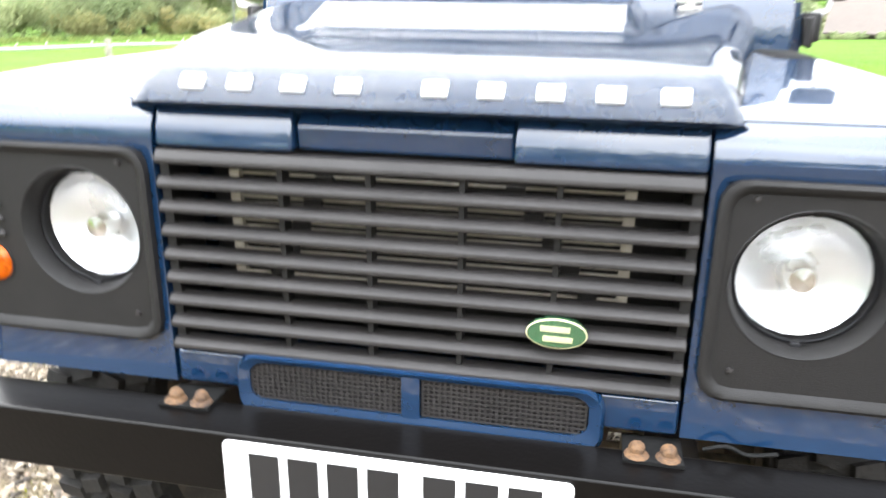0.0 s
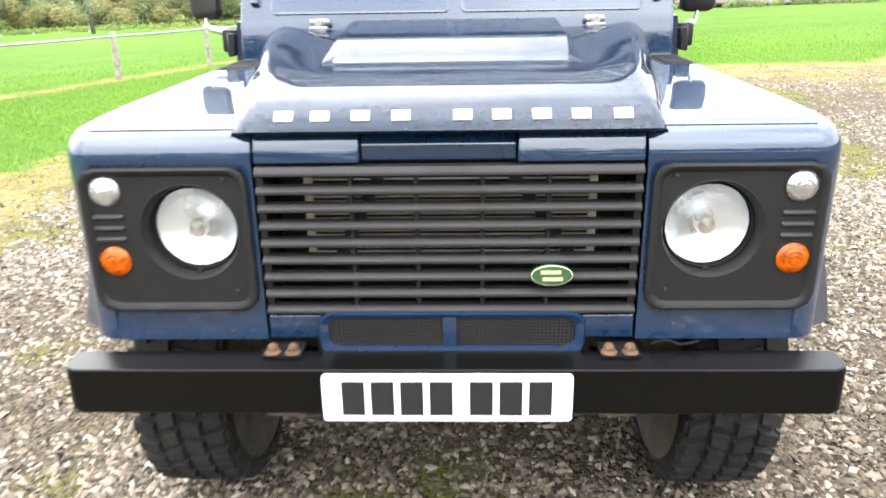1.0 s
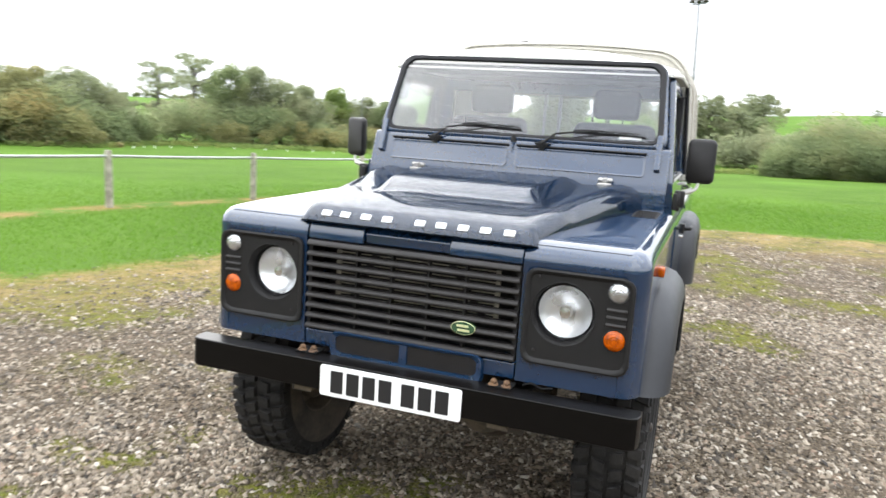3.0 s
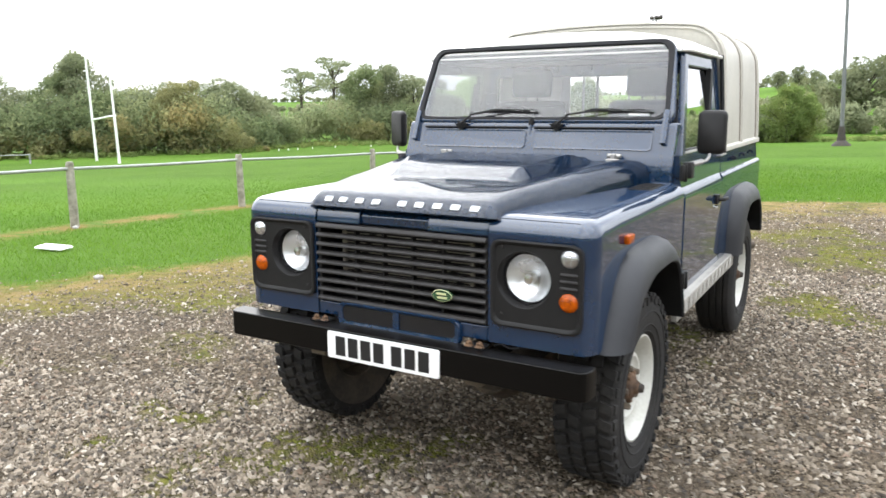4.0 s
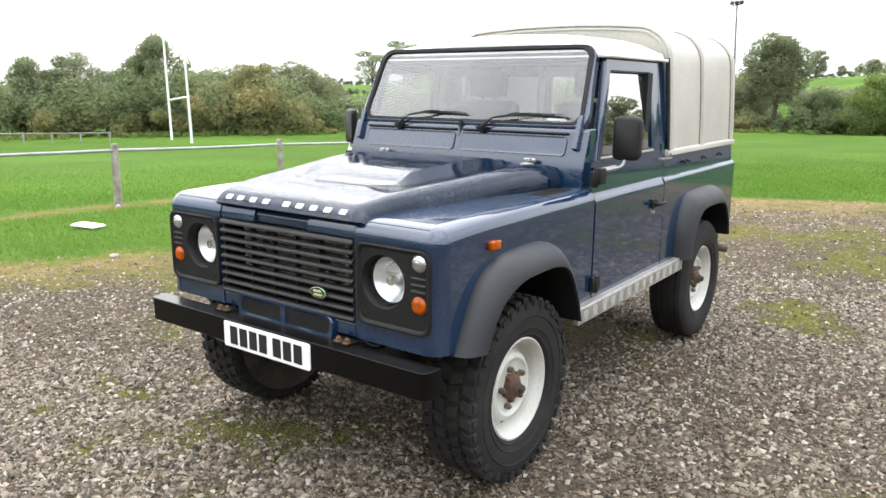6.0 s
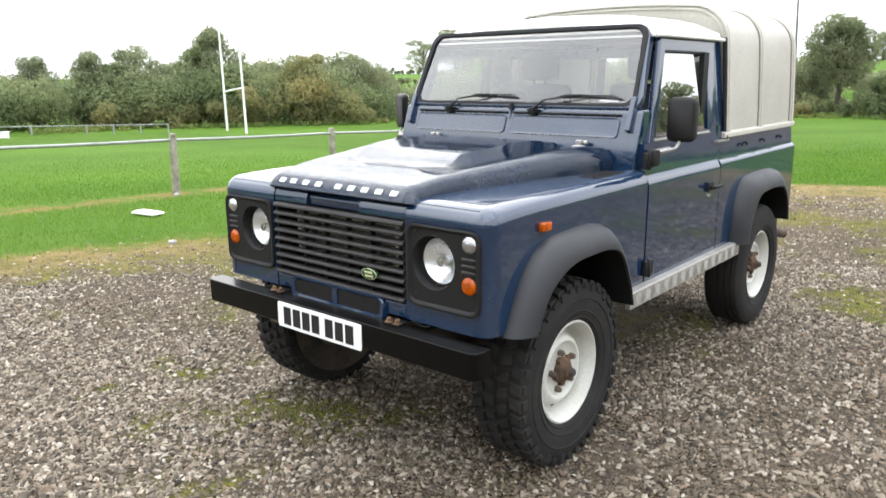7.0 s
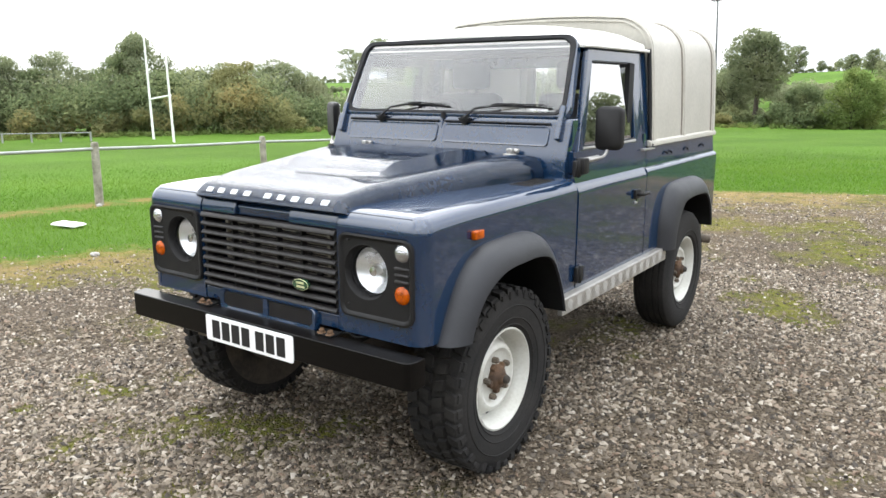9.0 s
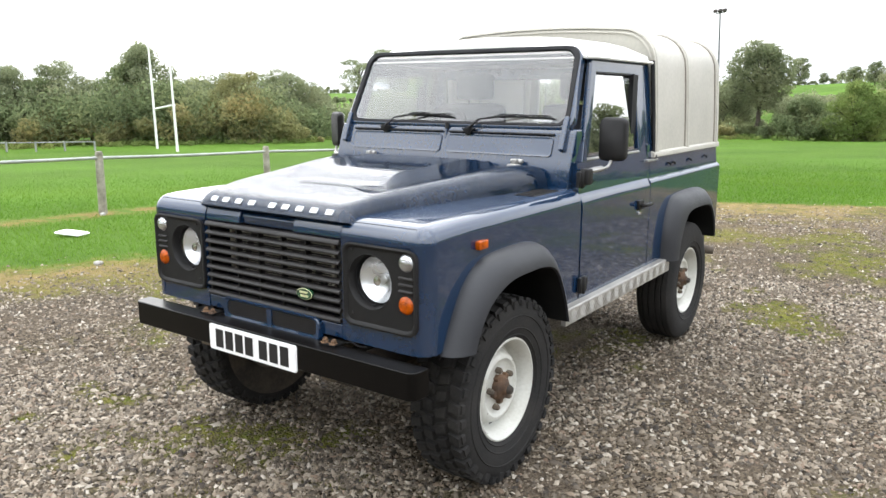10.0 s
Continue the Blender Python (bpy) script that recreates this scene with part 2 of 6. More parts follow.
LEAF_LIGHT = leaf_mat("light_leaves", (0.102, 0.146, 0.048), (0.158, 0.202, 0.074), (0.175, 0.194, 0.068))
LEAF_BROWN = leaf_mat("browning_leaves", (0.148, 0.154, 0.076), (0.206, 0.204, 0.104), (0.234, 0.196, 0.094))


# ---- mesh helpers ----
def box(bm, x0, x1, y0, y1, z0, z1):
    vs = [bm.verts.new((x, y, z)) for x in (x0, x1) for y in (y0, y1) for z in (z0, z1)]
    for f in ((0, 1, 3, 2), (4, 6, 7, 5), (0, 4, 5, 1), (2, 3, 7, 6), (0, 2, 6, 4), (1, 5, 7, 3)):
        bm.faces.new([vs[i] for i in f])
    return vs


def loft(bm, rings, closed=True, caps=True):
    """Skin between rings of equal count; closed: the rings close on themselves."""
    rows = [[bm.verts.new(p) for p in r] for r in rings]
    n = len(rows[0])
    for a, b in zip(rows, rows[1:]):
        for i in range(n if closed else n - 1):
            j = (i + 1) % n
            bm.faces.new((a[i], a[j], b[j], b[i]))
    if caps and closed:
        bm.faces.new(rows[0][::-1])
        bm.faces.new(rows[-1])
    return rows


def tube(bm, pts, r, n=8, r_end=None):
    """A round bar along pts."""
    pts = [Vector(p) for p in pts]
    rings = []
    for i, p in enumerate(pts):
        d = (pts[min(i + 1, len(pts) - 1)] - pts[max(i - 1, 0)]).normalized()
        q = d.to_track_quat("Z", "Y")
        rad = r if r_end is None else r + (r_end - r) * i / (len(pts) - 1)
        rings.append([p + q @ Vector((rad * math.cos(2 * math.pi * k / n), rad * math.sin(2 * math.pi * k / n), 0)) for k in range(n)])
    return loft(bm, rings)


def lathe(bm, prof, c, axis="x", n=32, sx=1, cap=False):
    """Turns (radius, offset) points round an axis through c."""
    rings = []
    for r, o in prof:
        ring = []
        for k in range(n):
            a = 2 * math.pi * k / n
            u, v = r * math.cos(a), r * math.sin(a)
            p = (o * sx, u, v) if axis == "x" else ((u, o, v) if axis == "y" else (u, v, o))
            ring.append(Vector(c) + Vector(p))
        rings.append(ring)
    return loft(bm, rings, True, cap)


def prism(bm, poly, axis, a, b):
    """A flat polygon given thickness along an axis."""
    def p3(u, v, w):
        return {"x": (w, u, v), "y": (u, w, v), "z": (u, v, w)}[axis]
    return loft(bm, [[p3(u, v, a) for u, v in poly], [p3(u, v, b) for u, v in poly]])


def rrect(x0, x1, z0, z1, r, n=5):
    out = []
    for cx, cz, a0 in ((x1 - r, z1 - r, 0), (x0 + r, z1 - r, 90), (x0 + r, z0 + r, 180), (x1 - r, z0 + r, 270)):
        for k in range(n + 1):
            a = radians(a0 + 90 * k / n)
            out.append((cx + r * math.cos(a), cz + r * math.sin(a)))
    return out


def soften(bm, w, seg=2, angle=35, pick=None):
    bmesh.ops.remove_doubles(bm, verts=bm.verts, dist=1e-6)
    bmesh.ops.recalc_face_normals(bm, faces=bm.faces)
    es = [e for e in bm.edges if len(e.link_faces) == 2 and e.calc_face_angle(0) > radians(angle) and (pick is None or pick(e))]
    bmesh.ops.bevel(bm, geom=es, offset=w, offset_type="OFFSET", segments=seg, profile=0.5, affect="EDGES", clamp_overlap=True)


def flipped(bm):
    for v in bm.verts:
        v.co.x = -v.co.x
    bmesh.ops.reverse_faces(bm, faces=bm.faces)
    return bm


def part(name, bm, material, parent, label="", sharp=38):
    """Links a bmesh as one mesh object under a thing or a part."""
    bmesh.ops.recalc_face_normals(bm, faces=bm.faces)
    me = bpy.data.meshes.new(name)
    bm.to_mesh(me)
    bm.free()
    me.materials.append(material)
    me.shade_smooth()
    me.set_sharp_from_angle(angle=radians(sharp))
    ob = new(name, me)
    if material in (BLUE, BUMPER_BLACK, WHITE_PAINT):
        # broad flat panels stay flat up to their rounded edges
        wn_ = ob.modifiers.new("flat_panels", "WEIGHTED_NORMAL")
        wn_.keep_sharp = True
    if parent is not None:
        ob.parent = parent
    if label:
        ob["label"] = label
    return ob


def thing(name, at, label, category, group="", kind=""):
    e = new(name)
    e.location = at
    e.empty_display_size = 0.1
    return tagged(e, label, category, group, kind)


def solo(name, bm, material, label, category="", group="", kind="", at=None, sharp=38):
    if callable(bm):
        build, bm = bm, bmesh.new()
        build(bm)
    ob = part(name, bm, material, None, "", sharp)
    if at is not None:
        ob.matrix_basis = at
    return tagged(ob, label, category, group, kind)


def from_arrays(name, verts, k, material):
    """One mesh of separate k-cornered faces (n, k, 3), built at once."""
    me = bpy.data.meshes.new(name)
    n = len(verts)
    me.vertices.add(n * k)
    me.vertices.foreach_set("co", verts.reshape(-1).astype(np.float32))
    me.loops.add(n * k)
    me.loops.foreach_set("vertex_index", np.arange(n * k, dtype=np.int32))
    me.polygons.add(n)
    me.polygons.foreach_set("loop_start", np.arange(0, n * k, k, dtype=np.int32))
    me.update(calc_edges=True)
    me.materials.append(material)
    return me


def from_indexed(name, verts, faces, material):
    me = bpy.data.meshes.new(name)
    k = faces.shape[1]
    me.vertices.add(len(verts))
    me.vertices.foreach_set("co", verts.reshape(-1).astype(np.float32))
    me.loops.add(faces.size)
    me.loops.foreach_set("vertex_index", faces.reshape(-1).astype(np.int32))
    me.polygons.add(len(faces))
    me.polygons.foreach_set("loop_start", np.arange(0, faces.size, k, dtype=np.int32))
    me.update(calc_edges=True)
    me.materials.append(material)
    return me


# ---- ground ----
def sky_slope(az):
    """The hills' skyline, as height over distance, by the bearing in degrees."""
    return np.interp(az, [-180, -70, -43, -20, -8, 9, 25, 60, 180], [0.0, 0.0, 0.004, 0.008, 0.016, 0.034, 0.036, 0.02, 0.0])


def ground_z(x, y):
    x, y = np.asarray(x, float), np.asarray(y, float)
    s = np.clip((-0.766 * x + 0.643 * y - 3) / 1.5, -30, 30)
    z = -0.0415 * 1.5 * np.log1p(np.exp(s))
    d, az = np.hypot(x, y), np.degrees(np.arctan2(x, y))
    k = np.clip((d - 82) / 160, 0, 1)
    k = k * k * (3 - 2 * k)
    return z + k * (1.55 + sky_slope(az) * 240 - z)


BORDER = [(-9.0, -12.0), (-7.0, -4.0), (-5.3, 1.2), (-4.5, 3.2), (-3.9, 5.0), (-3.1, 9.0), (-1.6, 11.4), (1.2, 12.2), (5.0, 12.2), (7.0, 11.8), (9.0, 14.0), (14.0, 22.0), (24.0, 34.0), (50.0, 60.0)]
FENCE = [(-9.3, -5.5), (-9.28, -2.1), (-9.2, 1.3), (-9.14, 4.72), (-9.05, 8.15), (-8.43, 11.62), (-7.52, 15.0), (-6.6, 18.3), (-5.4, 21.5)]


def line_distance(x, y, line):
    best, side = np.full(x.shape, 1e9), np.zeros(x.shape)
    for (ax, ay), (bx, by) in zip(line, line[1:]):
        dx, dy = bx - ax, by - ay
        t = np.clip(((x - ax) * dx + (y - ay) * dy) / (dx * dx + dy * dy), 0, 1)
        d = np.hypot(x - ax - t * dx, y - ay - t * dy)
        s = np.sign(dx * (y - ay) - dy * (x - ax))
        side = np.where(d < best, s, side)
        best = np.minimum(best, d)
    return best, side


def inside_gravel(x, y):
    """Metres inside the gravel yard's edge; below zero on the grass."""
    d, s = line_distance(np.asarray(x, float), np.asarray(y, float), BORDER)
    return -d * s


PATCHES = [(-4.3, 2.4, 0.45), (-4.0, 1.2, 0.35), (-3.6, 3.6, 0.45), (-4.7, 1.7, 0.45), (-3.4, 0.8, 0.5), (-3.3, 5.2, 0.6), (-3.2, 1.6, 0.5),
           (-0.42, 0.27, 0.30), (-0.66, 0.22, 0.18), (-0.28, 0.44, 0.18), (0.20, 0.14, 0.20), (0.02, 0.55, 0.16), (-0.37, 1.05, 0.25), (-2.0, 0.02, 0.22), (-1.26, 0.17, 0.12), (-1.64, 0.25, 0.14), (-1.56, -0.26, 0.15),
           (1.94, 1.82, 0.14), (2.03, 1.43, 0.16), (1.95, 1.10, 0.12), (1.54, 0.82, 0.10), (0.77, 4.68, 0.35), (1.22, 4.17, 0.30), (1.63, 3.70, 0.25), (1.71, 5.13, 0.45), (0.55, 5.35, 0.4), (0.94, 5.93, 0.45), (1.36, 6.55, 0.6),
           (1.2, 7.6, 0.9), (3.2, 8.0, 0.9), (2.2, 6.0, 0.7), (3.0, 4.3, 0.6)]
BARE = [(0.9, 2.25, 0.4), (1.3, 1.9, 0.4), (1.65, 2.1, 0.45), (1.85, 2.7, 0.4), (1.1, 1.3, 0.3), (1.65, 1.25, 0.3), (0.5, 2.3, 0.4), (1.05, 5.6, 0.4), (2.5, 0.9, 0.5), (2.3, 1.9, 0.5), (1.5, 0.6, 0.35), (1.95, 0.35, 0.5), (1.4, 1.6, 0.4), (2.2, 1.2, 0.5), (1.6, -0.2, 0.35)]


def moss_cover(x, y):
    """How mossy the yard is, 0 to 1: odd patches, and most of the strip along the grass."""
    x, y = np.asarray(x, float), np.asarray(y, float)
    f = np.array([noise.noise((a * 1.1 + 7, b * 1.1, 3.3)) + 0.55 * noise.noise((a * 3.7, b * 3.7, 8.0)) + 0.3 * noise.noise((a * 11, b * 11, 1.0)) for a, b in zip(x, y)])
    edge = np.clip(1 - inside_gravel(x, y) / np.interp(y, [1.5, 6.0], [1.9, 6.0]), 0, 1)
    spot = np.zeros(len(x))
    for px, py, r in PATCHES:
        spot = np.maximum(spot, np.exp(-((x - px) ** 2 + (y - py) ** 2) / (r * r)))
    clear = np.maximum(np.exp(-(((x - 1.1) / 0.9) ** 2 + ((y - 1.7) / 1.1) ** 2) ** 2), np.exp(-(((x + 0.75) / 0.35) ** 2 + ((y + 0.5) / 0.3) ** 2)))
    far = np.clip((x + 1.5) / 2.0, 0, 1) * np.clip((y - 4.0) / 2.0, 0, 1)
    return np.clip((f + (1.30 - 0.50 * far) * edge ** 1.2 + 0.55 * spot - 0.28 - 0.04 * far - 0.22 * clear) / 0.35, 0, 1)


def ground_material():
    m = bpy.data.materials.new("yard_and_field")
    m.use_nodes = True
    n, l = m.node_tree.nodes, m.node_tree.links
    b = n["Principled BSDF"]
    tc = n.new("ShaderNodeTexCoord")

    def noise(scale, detail=5.0, rough=0.55):
        t = n.new("ShaderNodeTexNoise")
        t.inputs["Scale"].default_value, t.inputs["Detail"].default_value, t.inputs["Roughness"].default_value = scale, detail, rough
        l.new(tc.outputs["Object"], t.inputs["Vector"])
        return t.outputs["Fac"]

    def rng(v, a, c, lo=0.0, hi=1.0):
        t = n.new("ShaderNodeMapRange")
        for k, q in (("From Min", a), ("From Max", c), ("To Min", lo), ("To Max", hi)):
            t.inputs[k].default_value = q
        l.new(v, t.inputs["Value"])
        return t.outputs["Result"]

    def mix(f, a, c):
        t = n.new("ShaderNodeMix")
        t.data_type = "RGBA"
        for k, q in (("Factor", f), ("A", a), ("B", c)):
            if isinstance(q, tuple):
                t.inputs[k].default_value = (*q, 1)
            elif isinstance(q, float):
                t.inputs[k].default_value = q
            else:
                l.new(q, t.inputs[k])
        return t.outputs["Result"]

    def calc(op, a, c):
        t = n.new("ShaderNodeMath")
        t.operation = op
        for i, q in enumerate((a, c)):
            if isinstance(q, (int, float)):
                t.inputs[i].default_value = q
            else:
                l.new(q, t.inputs[i])
        return t.outputs[0]

    def attr(name):
        t = n.new("ShaderNodeAttribute")
        t.attribute_name = name
        return t.outputs["Fac"]

    vor = n.new("ShaderNodeTexVoronoi")
    vor.inputs["Scale"].default_value = 84.0
    l.new(tc.outputs["Object"], vor.inputs["Vector"])
    stone = mix(rng(vor.outputs["Color"], 0.15, 0.85), (0.021, 0.016, 0.011), (0.162, 0.130, 0.094))
    stone = mix(rng(noise(1.1), 0.45, 0.7), stone, mix(rng(noise(30), 0.35, 0.65), (0.058, 0.045, 0.033), (0.128, 0.102, 0.077)))
    moss = calc("MULTIPLY", attr("moss"), rng(noise(16, 5.0, 0.7), 0.34, 0.56))
    edge = attr("inside")
    mosscol = mix(rng(noise(9), 0.35, 0.65), (0.072, 0.088, 0.013), (0.150, 0.142, 0.032))
    yard = mix(moss, stone, mosscol)
    earth = mix(rng(noise(7), 0.35, 0.65), (0.26, 0.185, 0.085), (0.17, 0.135, 0.062))
    yard = mix(calc("MULTIPLY", attr("earthy"), rng(noise(1.3, 6.0, 0.7), 0.37, 0.55)), yard, earth)
    grass = mix(rng(noise(0.35, 4.0), 0.35, 0.7), (0.066, 0.125, 0.018), (0.102, 0.174, 0.027))
    grass = mix(rng(noise(14, 5.0, 0.7), 0.3, 0.75), grass, (0.046, 0.092, 0.014))
    grass = mix(rng(noise(0.06, 3.0), 0.5, 0.75), grass, (0.100, 0.188, 0.028))
    sand = mix(rng(noise(8), 0.35, 0.65), (0.25, 0.16, 0.065), (0.16, 0.125, 0.045))
    grass = mix(calc("MULTIPLY", attr("worn"), rng(noise(1.4, 6.0, 0.7), 0.40, 0.54)), grass, sand)
    edgy = calc("ADD", edge, calc("MULTIPLY", calc("SUBTRACT", noise(1.6, 7.0, 0.65), 0.5), 1.3))
    straw = calc("MULTIPLY", rng(edgy, -0.40, -0.12), rng(noise(3.0, 6.0), 0.35, 0.6))
    grass = mix(straw, grass, mix(rng(noise(11), 0.4, 0.6), (0.22, 0.165, 0.07), (0.13, 0.135, 0.03)))
    l.new(mix(rng(edgy, -0.12, 0.16), grass, yard), b.inputs["Base Color"])
    b.inputs["Roughness"].default_value = 0.9
    b.inputs["Specular IOR Level"].default_value = 0.04
    bp = n.new("ShaderNodeBump")
    bp.inputs["Strength"].default_value, bp.inputs["Distance"].default_value = 0.8, 0.02
    l.new(calc("SUBTRACT", noise(45), vor.outputs["Distance"]), bp.inputs["Height"])
    l.new(bp.outputs["Normal"], b.inputs["Normal"])
    return m


def build_ground():
    n_az = 420
    rad = np.concatenate([[0.0], np.linspace(0.4, 24, 130), 24 * (900 / 24) ** np.linspace(0.02, 1, 70)])
    ang = np.linspace(0, 2 * np.pi, n_az, endpoint=False)
    R, A = np.meshgrid(rad[1:], ang, indexing="ij")
    X, Y = (R * np.sin(A)).ravel(), (R * np.cos(A)).ravel()
    X, Y = np.concatenate([[0.0], X]), np.concatenate([[0.0], Y])
    Z = ground_z(X, Y)
    verts = np.stack([X, Y, Z], 1)
    i = np.arange(len(rad) - 2)[:, None] * n_az + 1
    j = np.arange(n_az)[None, :]
    k = (j + 1) % n_az
    quads = np.stack([i + j, i + n_az + j, i + n_az + k, i + k], -1).reshape(-1, 4)[:, ::-1]
    fan = [(0, 1 + a, 1 + (a + 1) % n_az) for a in range(n_az)]
    me = bpy.data.meshes.new("ground")
    me.from_pydata(verts.tolist(), [], [tuple(f[::-1]) for f in fan] + quads.tolist())
    me.materials.append(ground_material())
    me.shade_smooth()
    a = me.attributes.new("inside", "FLOAT", "POINT")
    a.data.foreach_set("value", inside_gravel(X, Y).astype(np.float32))
    cover = np.zeros(len(X))
    near = np.hypot(X, Y) < 16
    cover[near] = moss_cover(X[near], Y[near])
    a = me.attributes.new("moss", "FLOAT", "POINT")
    a.data.foreach_set("value", cover.astype(np.float32))
    d, _ = line_distance(X, Y, FENCE)
    a = me.attributes.new("earthy", "FLOAT", "POINT")
    a.data.foreach_set("value", np.clip(1.15 - inside_gravel(X, Y) / np.interp(Y, [1.5, 6.0], [1.3, 3.6]), 0, 1).astype(np.float32))
    a = me.attributes.new("worn", "FLOAT", "POINT")
    a.data.foreach_set("value", np.clip(1.15 - d / 0.55, 0, 1).astype(np.float32))
    bm = bmesh.new()
    bm.from_mesh(me)
    bmesh.ops.recalc_face_normals(bm, faces=bm.faces)
    if sum(f.normal.z for f in list(bm.faces)[:50]) < 0:
        bmesh.ops.reverse_faces(bm, faces=bm.faces)
    bm.to_mesh(me)
    bm.free()
    return tagged(new("ground", me), "grey gravel yard with moss running out into mown green grass and hills", "ground", "", "structure")


build_ground()

# ---- the pickup truck ----
truck = thing("pickup_truck", (0.006, 0, 0), "navy blue off-road pickup, white roof, pale hard canopy, parked on gravel", "pickup truck")


def curve_pts(ctrl, n):
    """Points spread along a smooth curve through the control points."""
    c = [Vector(p) for p in ctrl]
    c = [2 * c[0] - c[1]] + c + [2 * c[-1] - c[-2]]
    out, m = [], len(ctrl) - 1
    for k in range(n + 1):
        t = k / n * m
        i = min(int(t), m - 1)
        u = t - i
        p0, p1, p2, p3 = c[i:i + 4]
        out.append(0.5 * (2 * p1 + (p2 - p0) * u + (2 * p0 - 5 * p1 + 4 * p2 - p3) * u * u + (3 * p1 - p0 - 3 * p2 + p3) * u ** 3))
    return out


def both(name, build, material, parent=truck, label="", sharp=38):
    obs = []
    for s in (1, -1):
        bm = bmesh.new()
        build(bm)
        if s < 0:
            flipped(bm)
        obs.append(part(name, bm, material, parent, label, sharp))
    return obs


def one(name, build, material, parent=truck, label="", sharp=38):
    bm = bmesh.new()
    build(bm)
    return part(name, bm, material, parent, label, sharp)


# front wings
def wing(bm):
    side = [(0.105, 0.684), (0.105, 1.149), (0.21, 1.157), (0.34, 1.162), (1.335, 1.170), (1.335, 0.615), (1.085, 0.615), (1.06, 0.72), (0.98, 0.835), (0.88, 0.885),
            (0.55, 0.885), (0.44, 0.82), (0.34, 0.71), (0.30, 0.684)]
    prism(bm, side, "x", 0.398, 0.797)
    soften(bm, 0.069, 8, 35, lambda e: all(v.co.x > 0.79 for v in e.verts) and (
        all(v.co.z > 1.14 for v in e.verts) or all(v.co.y < 0.11 for v in e.verts)) or (
        all(v.co.y < 0.11 and v.co.z > 1.14 for v in e.verts)))
    # the front is open behind the lamp panel, with a narrow frame round it
    front = max((f for f in bm.faces if f.normal.y < -0.99 and f.calc_center_median().y < 0.11), key=lambda f: f.calc_area())
    zt, xo = max(v.co.z for v in front.verts), max(v.co.x for v in front.verts)
    bmesh.ops.delete(bm, geom=[front], context="FACES_ONLY")
    loft(bm, [[(0.398, 0.105, 0.684), (xo, 0.105, 0.684), (xo, 0.105, zt), (0.398, 0.105, zt)], [(0.42, 0.112, 0.762), (xo - 0.004, 0.112, 0.762), (xo - 0.004, 0.112, 1.064), (0.42, 0.112, 1.064)]], True, False)
    bmesh.ops.remove_doubles(bm, verts=bm.verts, dist=1e-4)


wings = both("front_wing", wing, BLUE)
for w, s in zip(wings, (1, -1)):
    def vent(bm, s=s):
        def top(y):
            return 1.162 + (y - 0.34) / 0.995 * 0.008
        prism(bm, [(0.98, top(0.98) - 0.006), (1.22, top(1.22) - 0.006), (1.22, top(1.22) + 0.0012), (0.98, top(0.98) + 0.0012)], "x", s * 0.63, s * 0.735)
        for k in range(9):
            y = 0.995 + k * 0.025
            box(bm, s * 0.64, s * 0.725, y, y + 0.011, top(y) - 0.002, top(y) + 0.0045)
    one("wing_top_vent", vent, BLACK_PLASTIC, w, "black slotted vent")

    def repeater(bm, s=s):
        prism(bm, rrect(0.410, 0.474, 1.030, 1.064, 0.007, 3), "x", s * 0.795, s * 0.818)
        soften(bm, 0.005, 2)
    one("wing_seam", lambda bm, s=s: tube(bm, [(s * 0.400, 0.1355, 1.1392), (s * 0.730, 0.1355, 1.1392)], 0.0016, 6), SEAL, w)
    one("side_repeater", repeater, AMBER, w, "small amber side repeater lamp")


# black panels round the lamps
def lamp_panel(bm):
    x0, x1, z0, z1 = 0.410, 0.757, 0.755, 1.070
    hx, hz = 0.538, 0.930
    n = 72
    def loop(inset, y):
        out, pts = rrect(x0 + inset, x1 - inset, z0 + inset, z1 - inset, 0.035 - inset * 0.6, 8), []
        for k in range(n):
            a = 2 * math.pi * (k + 0.5) / n
            c, s = math.cos(a), math.sin(a)
            best = 1.0
            for (px, pz), (qx, qz) in zip(out, out[1:] + out[:1]):
                ex, ez = qx - px, qz - pz
                den = c * ez - s * ex
                if abs(den) > 1e-9:
                    t = ((px - hx) * ez - (pz - hz) * ex) / den
                    u = ((px - hx) * s - (pz - hz) * c) / den
                    if t > 0 and -1e-6 <= u <= 1 + 1e-6:
                        best = min(best, t)
            pts.append((hx + best * c, y, hz + best * s))
        return pts
    def circ(r, y):
        return [(hx + r * math.cos(2 * math.pi * (k + 0.5) / n), y, hz + r * math.sin(2 * math.pi * (k + 0.5) / n)) for k in range(n)]
    loft(bm, [loop(0.0, 0.112), loop(0.0, 0.096), loop(0.005, 0.0935), loop(0.012, 0.0955), loop(0.018, 0.1030), circ(0.1055, 0.1030), circ(0.1040, 0.1015),
              circ(0.1010, 0.1045), circ(0.0950, 0.128), circ(0.0925, 0.150), circ(0.088, 0.178)], True, False)


panels = both("lamp_panel", lamp_panel, BLACK_PLASTIC, truck, "black plastic lamp surround")
for p, s in zip(panels, (1, -1)):
    for k in range(3):
        def louvre(bm, k=k, s=s):
            z = 0.918 + k * 0.024
            prism(bm, [(0.109, z - 0.006), (0.096, z - 0.004), (0.096, z + 0.003), (0.109, z + 0.008)], "x", s * 0.674, s * 0.738)
            soften(bm, 0.002, 1)
        one("louvre", louvre, GREY_PLASTIC, p)
    for x, z in ((0.456, 1.045), (0.452, 0.800)):
        one("screw", lambda bm, x=x, z=z, s=s: lathe(bm, [(0.0001, 0.0965), (0.004, 0.0975), (0.005, 0.1045)], (s * x, 0, z), "y", 8), GREY_PLASTIC, p)


